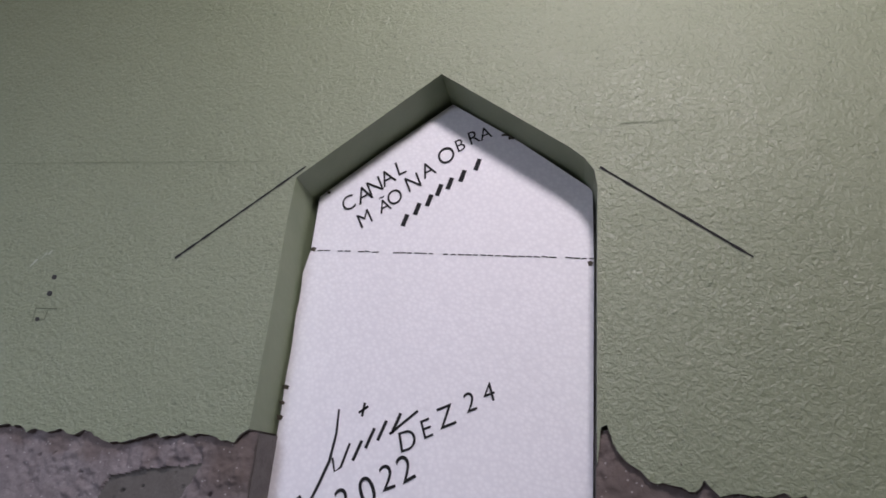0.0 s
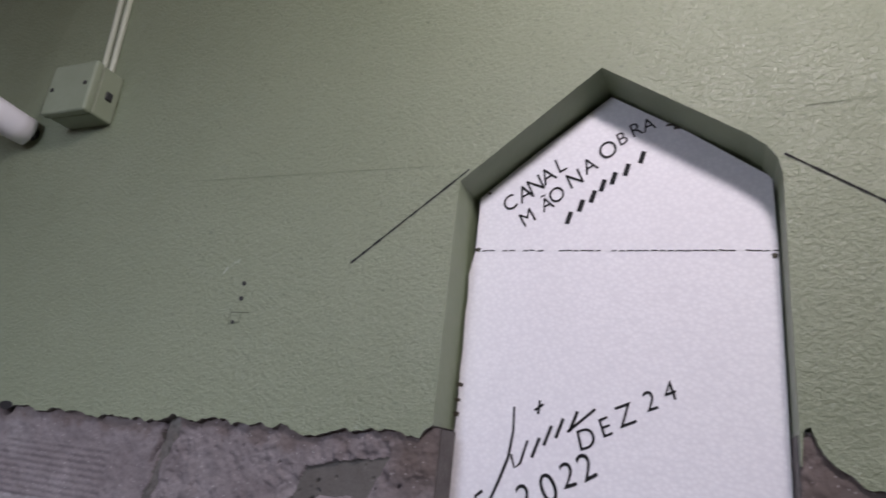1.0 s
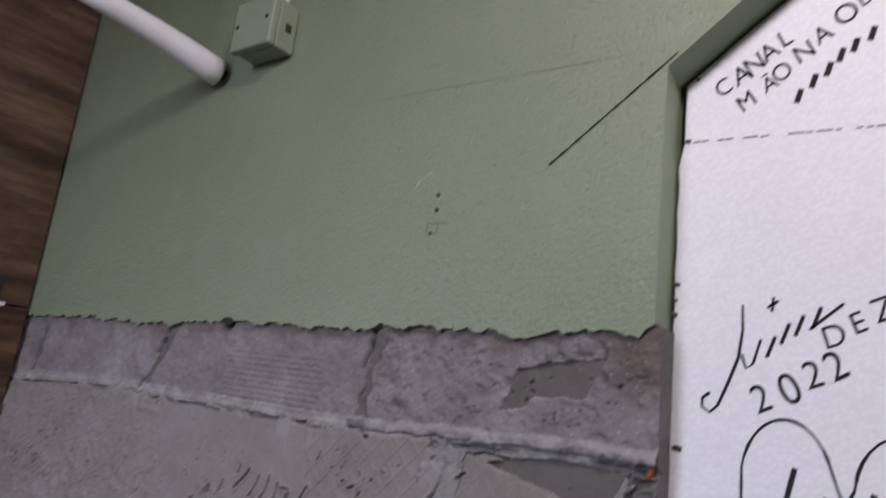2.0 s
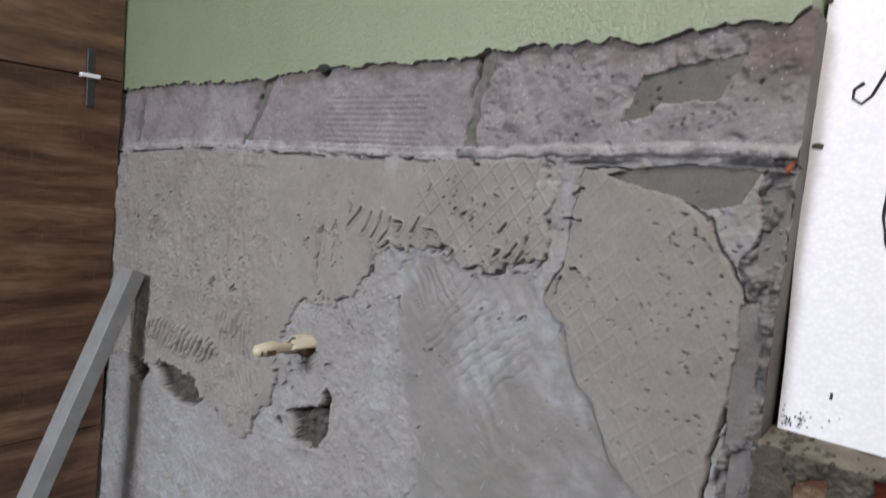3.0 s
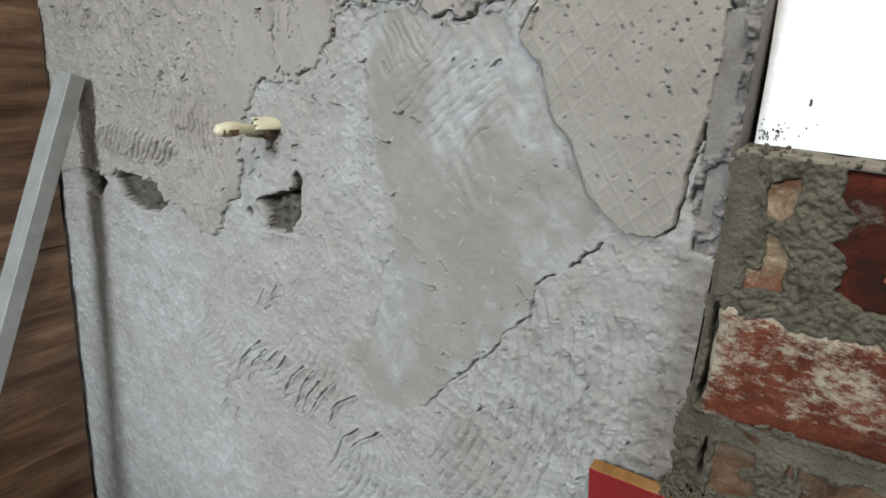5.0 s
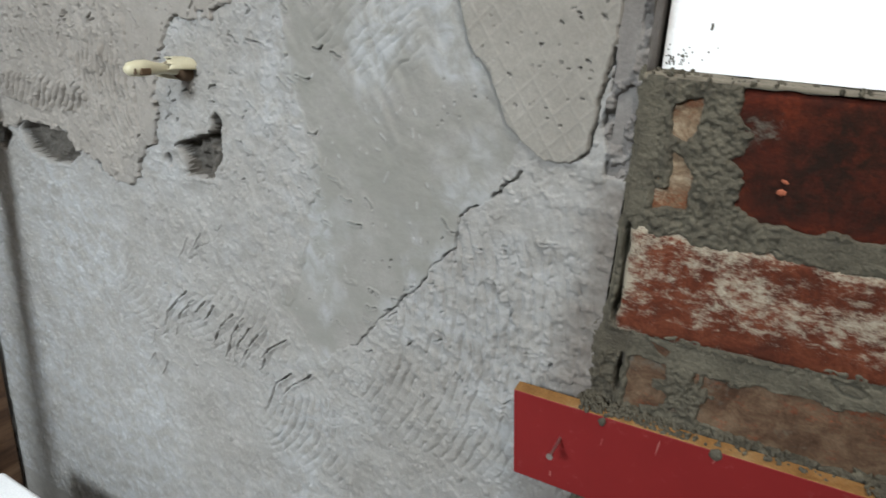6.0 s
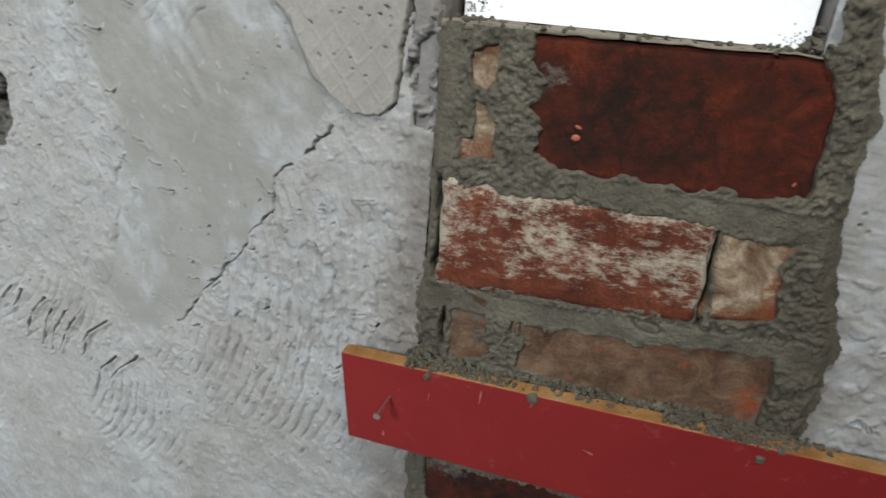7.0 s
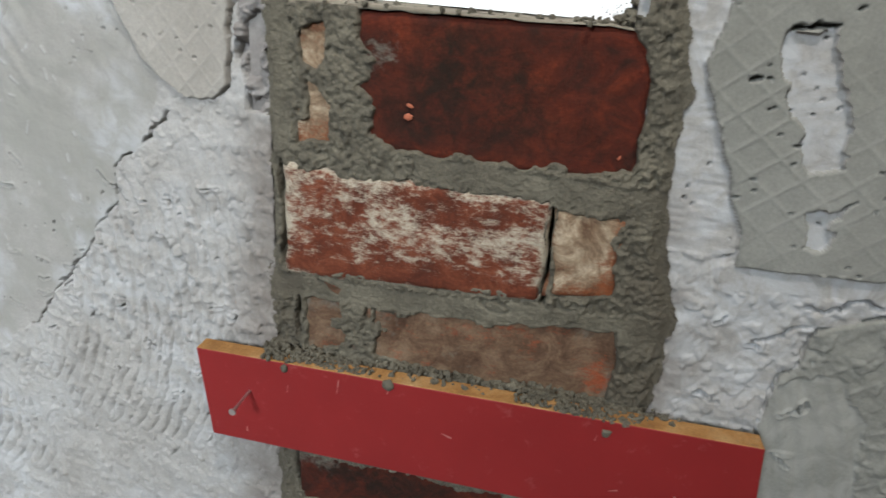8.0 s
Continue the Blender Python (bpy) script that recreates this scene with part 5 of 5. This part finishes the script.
# marks on the painted wall
for name, pts, w, mat, label in (("drawn_line", [(-0.1235, 1.6535), (-0.24, 1.559)], 0.0019, M_INK, "slanting black marker line"), ("drawn_line", [(0.148, 1.6475), (0.2635, 1.567)], 0.0019, M_INK, "slanting black marker line"),
                                 ("drawn_line", [(-0.481, 1.664), (-0.30, 1.662), (-0.165, 1.660)], 0.0006, M_PENCIL, "faint level pencil line"), ("drawn_line", [(0.165, 1.690), (0.215, 1.692)], 0.0006, M_PENCIL, "faint level pencil line")):
    bm = bmesh.new()
    stroke(bm, dense(pts, 0.004), w, COAT_Y - 0.0006, 0.5)
    part(name, bm, mat, wall_back, label)
bm = bmesh.new()
stroke(bm, dense([(-0.376, 1.5065), (-0.352, 1.5065)]), 0.001, COAT_Y - 0.0006)
stroke(bm, dense([(-0.376, 1.5065), (-0.3755, 1.493)]), 0.0008, COAT_Y - 0.0006)
stroke(bm, dense([(-0.362, 1.5055), (-0.363, 1.496), (-0.372, 1.494)]), 0.0008, COAT_Y - 0.0006)
part("drawn_mark", bm, M_SCRATCH, wall_back, "small pencilled square")
# Shallow black discs on the paint stand in for the dark of drilled holes.
for cx, cz, r in ((-0.3665, 1.538, 0.0026), (-0.366, 1.5215, 0.0028), (-0.371, 1.496, 0.0022)):
    bm = bmesh.new()
    bmesh.ops.create_cone(bm, cap_ends=True, segments=14, radius1=r, radius2=r * 0.9, depth=0.0016, matrix=Matrix.Translation((cx, COAT_Y - 0.0002, cz)) @ Matrix.Rotation(radians(90), 4, "X"))
    part("drill_hole_disc", bm, M_BLACK, wall_back, "black disc for the darkness of a drilled hole")
# Flattened black disc in place of the darkness inside the anchor hole.
bm = bmesh.new()
bmesh.ops.create_cone(bm, cap_ends=True, segments=16, radius1=0.0075, radius2=0.0070, depth=0.0016, matrix=Matrix.Translation((-0.676, COAT_Y - 0.0004, 1.3895)) @ Matrix.Diagonal((1.6, 1, 0.7, 1)) @ Matrix.Rotation(radians(90), 4, "X"))
part("anchor_hole_disc", bm, M_BLACK, wall_back, "black disc for the darkness of a hole at the plaster edge")
bm = bmesh.new()
for x, z, l in ((-0.398, 1.548, 0.012), (-0.388, 1.556, 0.010), (-0.381, 1.561, 0.006), (0.2385, 1.574, 0.003)):
    stroke(bm, dense([(x, z), (x + l * 0.5, z + l * 0.7)], 0.002), 0.0016, COAT_Y - 0.0006, 0.9)
part("scuff", bm, M_SCUFF, wall_back, "pale scuff in the paint")
bm = bmesh.new()
bmesh.ops.create_icosphere(bm, subdivisions=2, radius=1, matrix=Matrix.LocRotScale((-0.133, 0.004, 1.293), Euler((0.2, 0.4, 0.3)), (0.0028, 0.004, 0.0065)))
part("clay_chip", bm, M_CLAY, wall_back, "bright orange brick chip")

# ================= red board nailed over the opening =================
red_board = tagged(new("red_board"), "red painted board nailed across the opening as formwork", "board")
tilt = math.atan2(0.794 - 0.770, 0.294 + 0.196)
place = Matrix.Translation((-0.196, -0.030, 0.770)) @ Matrix.Rotation(-tilt, 4, "Y")
BOARD_L, BOARD_H, BOARD_T = 0.492, 0.098, 0.018
bm = box_bm(0, BOARD_L, 0, BOARD_T, -BOARD_H, 0, 0.0012, 2)
for f in bm.faces:
    if f.normal.y > -0.5:
        f.material_index = 1
for v in bm.verts:
    v.co.x += 0.0012 * float(vnoise(np.array(v.co.z), np.array(v.co.y), 0.02, 3)) - (0.06 * (v.co.z + 0) if v.co.x < 0.2 else 0.08 * v.co.z)
plank = part("plank", bm, [M_RED, M_RAW], red_board)
plank.matrix_world = place


def nail(x, z, out, lean):
    bm = tube_bm([(0, 0.012, 0), (0, -out, 0)], 0.0013, 10)
    other = tube_bm([(0, -out - 0.0014, 0), (0, -out, 0)], 0.0034, 14)
    tmp = bpy.data.meshes.new("tmp")
    other.to_mesh(tmp)
    other.free()
    bm.from_mesh(tmp)
    bpy.data.meshes.remove(tmp)
    ob = part("nail", bm, M_STEEL, red_board, "steel nail left standing proud")
    ob.matrix_world = Matrix.Translation((x, -0.030, z)) @ Euler((radians(lean), 0, radians(lean * 0.3))).to_matrix().to_4x4()


nail(-0.142, 0.7345, 0.030, 3)
nail(0.243, 0.728, 0.022, -3)
DROPS = [(0.18, 0.777, 0.0036), (-0.006, 0.776, 0.0055), (-0.105, 0.769, 0.004)]
SCUFFS = [(0.054, 0.735, 0.01, -1.3), (-0.103, 0.743, 0.008, 0.1), (-0.054, 0.754, 0.016, 0.1), (0.172, 0.767, 0.006, 0.2), (0.191, 0.719, 0.008, 1.2), (-0.147, 0.686, 0.006, 0.0), (-0.007, 0.766, 0.006, 0.3)]
tagged(crumbs("mortar_debris", red_board, [(-0.080, -0.018, 0.7755, 0.050, 0.009, 210), (-0.11, -0.024, 0.7745, 0.02, 0.006, 26), (-0.01, -0.016, 0.779, 0.025, 0.010, 26), (0.05, -0.014, 0.782, 0.04, 0.010, 34),
                                             (0.155, -0.019, 0.787, 0.052, 0.009, 250), (0.17, -0.027, 0.787, 0.03, 0.003, 30), (0.22, -0.014, 0.790, 0.02, 0.008, 14)], M_FRESH, 8, 0.0036), kind="stuff")
for cx, cz, r in DROPS:
    bm = bmesh.new()
    bmesh.ops.create_icosphere(bm, subdivisions=2, radius=1, matrix=Matrix.LocRotScale((cx, -0.0305, cz), Euler((0, 0.5, 0)), (r, 0.0018, r * 1.15)))
    for v in bm.verts:
        v.co += 0.0012 * Vector((float(vnoise(np.array(v.co.x), np.array(v.co.z), 0.003, 4)), 0, float(vnoise(np.array(v.co.x), np.array(v.co.z), 0.003, 5))))
    part("mortar_drop", bm, M_FRESH, red_board, "grey mortar splash", True)
for cx, cz, l, lean in SCUFFS:
    bm = bmesh.new()
    stroke(bm, dense([(cx, cz), (cx + l * math.sin(lean), cz + l * math.cos(lean))], 0.002), 0.0012, -0.0303, 0.9)
    part("scuff", bm, M_BOARDSCUFF, red_board, "pale scuff in the red paint")
tagged(crumbs("mortar_debris", infill, [(-0.06, -0.004, 0.7745, 0.075, 0.007, 170), (0.05, -0.004, 0.779, 0.06, 0.007, 150), (0.15, -0.005, 0.785, 0.055, 0.008, 170)], M_FRESH, 12, 0.0048), kind="stuff")

# ================= electrics and shower arm =================
junction_box = tagged(new("junction_box"), "small square junction box painted green on the wall", "junction box")
bm = box_bm(-0.720, -0.642, -0.034, COAT_Y, 1.757, 1.828, 0.003, 3)
part("body", bm, M_BOXPAINT, junction_box)
part("cover", box_bm(-0.7215, -0.6405, -0.047, -0.0345, 1.7555, 1.8295, 0.0035, 3), M_BOXPAINT, junction_box, "painted cover with two screw holes")
# Flat black discs paint the dark of the two screw holes.
for x, z in ((-0.712, 1.792), (-0.652, 1.796)):
    bm = bmesh.new()
    bmesh.ops.create_cone(bm, cap_ends=True, segments=14, radius1=0.0032, radius2=0.0030, depth=0.0012, matrix=Matrix.Translation((x, -0.0472, z)) @ Matrix.Rotation(radians(90), 4, "X"))
    part("screw", bm, M_BLACK, junction_box)
part("knockout", box_bm(-0.6425, -0.6400, -0.022, -0.012, 1.785, 1.797, 0.0008, 1), M_BLACK, junction_box)
for x0, x1 in ((-0.684, -0.694), (-0.668, -0.676)):
    cable = tagged(obj("cable", tube_bm([(x0, -0.0065, 1.826), (x0 + 0.1 * (x1 - x0), -0.0060, 1.85), (x1, -0.0058, 1.97), (x1 - 0.012, -0.0058, 2.2), (x1 - 0.02, -0.0058, 2.698)], 0.0042, 12), M_CABLE, smooth=True),
                   "thin cable painted over, running up the wall", "cable", "cables above the box")

shower_arm = tagged(new("shower_arm"), "white plastic shower arm coming out of the wall", "shower arm")
arm = [(-0.792, -0.011, 1.7565), (-0.795, -0.030, 1.7585), (-0.800, -0.060, 1.765), (-0.806, -0.11, 1.773), (-0.808, -0.17, 1.777), (-0.810, -0.235, 1.781)]
part("arm_tube", tube_bm(arm, [0.0205, 0.0212, 0.0204, 0.0182, 0.0162, 0.0150], 28), M_WHITE, shower_arm, smooth=True)
part("wall_fitting", tube_bm([(-0.791, 0.0, 1.757), (-0.792, -0.0115, 1.757)], 0.0090, 18), M_BLACK, shower_arm, "dark threaded fitting", True)
part("outer_tube", tube_bm([(-0.810, -0.2355, 1.781), (-0.811, -0.30, 1.784), (-0.812, -0.40, 1.788)], 0.0118, 24), M_WHITE, shower_arm, smooth=True)
ties = bmesh.new()
for k, r in ((0, 0.0152), (1, 0.0160), (2, 0.0150)):
    y = -0.228 - 0.006 * k
    ring = [(-0.810 + r * math.cos(a), y + 0.002 * math.sin(2 * a + k), 1.781 + r * math.sin(a)) for a in np.linspace(0, 2 * math.pi, 26)]
    seg = tube_bm(ring, 0.0022, 8, False)
    tmp = bpy.data.meshes.new("tmp")
    seg.to_mesh(tmp)
    seg.free()
    ties.from_mesh(tmp)
    bpy.data.meshes.remove(tmp)
part("wire_tie", ties, M_COPPER, shower_arm, "orange wires wound round the arm", True)
# Made-up wire rising out of view, there to throw a thin slanting shadow.
part("shadow_wire", tube_bm([(-0.818, -0.235, 1.796), (-0.830, -0.29, 1.86), (-0.80, -0.24, 1.97), (-0.75, -0.15, 2.09), (-0.71, -0.06, 2.22), (-0.70, -0.004, 2.30)], 0.004, 10), M_WHITE, shower_arm, "unseen wire added to cast a thin shadow on the wall", True)

# ================= straightedge leaning in the corner =================
straightedge = tagged(new("straightedge"), "dull aluminium straightedge leaning against the wall in the corner", "straightedge")
top, foot = Vector((-1.118, -0.024, 1.055)), Vector((-1.118, -0.446, 0.0))
length = (top - foot).length
bm = box_bm(-0.023, 0.023, -0.0125, 0.0125, 0.0, length, 0.0015, 2)
bar = part("profile", bm, M_ALU, straightedge)
lean = Matrix.Translation(foot + Vector((0, 0, 0.008))) @ (top - foot).to_track_quat("Z", "Y").to_matrix().to_4x4()
bar.matrix_world = lean
# The bar is solid; a black plate paints the dark of an open end.
cap = part("end_dark_plate", box_bm(-0.0165, 0.0165, -0.009, 0.009, length - 0.001, length + 0.0004), M_BLACK, straightedge, "black plate for the darkness of a hollow end")
cap.matrix_world = lean

# ================= stub of pipe in the wall =================
pipe_stub = tagged(new("pipe_stub"), "broken cream plastic pipe stub sticking out of the wall", "pipe stub")
def torn_shell(radius, thick, reach, seed):
    """A broken half collar: a bent plate with a torn front edge, open downwards."""
    bm = bmesh.new()
    n, m = 30, 8
    layers = []
    for off in (0.0, -thick):
        rows = []
        for i in range(n + 1):
            a = radians(8 + 222 * i / n)
            tear = reach * (0.80 + 0.16 * math.sin(2.2 * a + seed) + 0.10 * math.sin(7 * a + seed) + 0.06 * math.sin(17 * a))
            row = []
            for k in range(m + 1):
                v = k / m
                r = radius * (1.12 - 0.30 * v + 0.10 * math.sin(3 * a + 2 * v)) + off
                row.append(bm.verts.new((-0.675 + r * math.cos(a) + 0.002 * v, 0.006 - v * tear, 1.028 + 0.003 * v + r * math.sin(a))))
            rows.append(row)
        layers.append(rows)
    for rows in layers:
        for i in range(n):
            for k in range(m):
                bm.faces.new((rows[i][k], rows[i + 1][k], rows[i + 1][k + 1], rows[i][k + 1]))
    top, low = layers
    for i in range(n):
        for k in (0, m):
            bm.faces.new((top[i][k], top[i + 1][k], low[i + 1][k], low[i][k]))
    for i in (0, n):
        for k in range(m):
            bm.faces.new((top[i][k], top[i][k + 1], low[i][k + 1], low[i][k]))
    bmesh.ops.recalc_face_normals(bm, faces=bm.faces[:])
    return bm


part("collar", torn_shell(0.0160, 0.0016, 0.040, 0.6), M_CREAM, pipe_stub, "broken flared collar", True)
part("lining", torn_shell(0.0140, 0.0022, 0.030, 2.0), M_RUST, pipe_stub, "brown dirt inside the collar", True)
part("dirt_plug", tube_bm([(-0.6755, 0.010, 1.026), (-0.6750, -0.004, 1.027), (-0.6745, -0.014, 1.029)], [0.0125, 0.0115, 0.0070], 16), M_RUST, pipe_stub, "brown dirt packed in the pipe", True)
bm = tube_bm([(-0.675, -0.006, 1.029), (-0.673, -0.030, 1.032), (-0.6725, -0.045, 1.0335), (-0.672, -0.056, 1.0345), (-0.672, -0.066, 1.0345), (-0.672, -0.078, 1.034), (-0.672, -0.083, 1.0335)], [0.0066, 0.0060, 0.0070, 0.0092, 0.0092, 0.0076, 0.0030], 18)
part("tip", bm, M_CREAM, pipe_stub, smooth=True)
for x0, x1, y0, y1, z0, z1 in ((-0.670, -0.6634, -0.0775, -0.0735, 1.0285, 1.0365), (-0.670, -0.6620, -0.0700, -0.0555, 1.0275, 1.0360)):
    part("slot", box_bm(x0, x1, y0, y1, z0, z1, 0.0015, 1), M_RUST, pipe_stub, "dark brown slot")

# ================= tile levelling clips on the side wall =================
for zc, h0, h1 in ((1.388, 1.336, 1.434), (2.016, 1.965, 2.066)):
    clip = tagged(new("tile_spacer"), "black levelling clip across the tile joint", "tile spacer", "tile spacers")
    part("bar", leaning(box_bm(0.0004, 0.006, -0.0685, -0.0555, h0, h1, 0.001, 1)), M_BLACK, clip)
    part("wedge", leaning(box_bm(0.0004, 0.011, -0.080, -0.048, zc - 0.0035, zc + 0.0035, 0.001, 1)), M_WHITE, clip, "small pale wedge")

# ================= white foam block on the floor =================
foam_block = tagged(obj("foam_block", box_bm(-1.089, -0.66, -0.55, -0.12, 0.0, 0.311, 0.008, 3), M_FOAM), "white polystyrene block standing on the floor", "foam block")

# ================= lamp =================
ceiling_lamp = tagged(new("ceiling_lamp"), "bare bulb hanging from the ceiling on a cord", "lamp")
part("cord", tube_bm([(LAMP_AT[0], LAMP_AT[1], 2.70), (LAMP_AT[0], LAMP_AT[1], LAMP_AT[2] + 0.195)], 0.004, 10), M_WHITE, ceiling_lamp)
part("socket", tube_bm([(LAMP_AT[0], LAMP_AT[1], LAMP_AT[2] + 0.20), (LAMP_AT[0], LAMP_AT[1], LAMP_AT[2] + 0.132)], 0.02, 16), M_WHITE, ceiling_lamp)
bm = bmesh.new()
bmesh.ops.create_uvsphere(bm, u_segments=20, v_segments=12, radius=0.034, matrix=Matrix.Translation((LAMP_AT[0], LAMP_AT[1], LAMP_AT[2] + 0.108)))
part("bulb", bm, glow, ceiling_lamp, "glowing bulb", True)
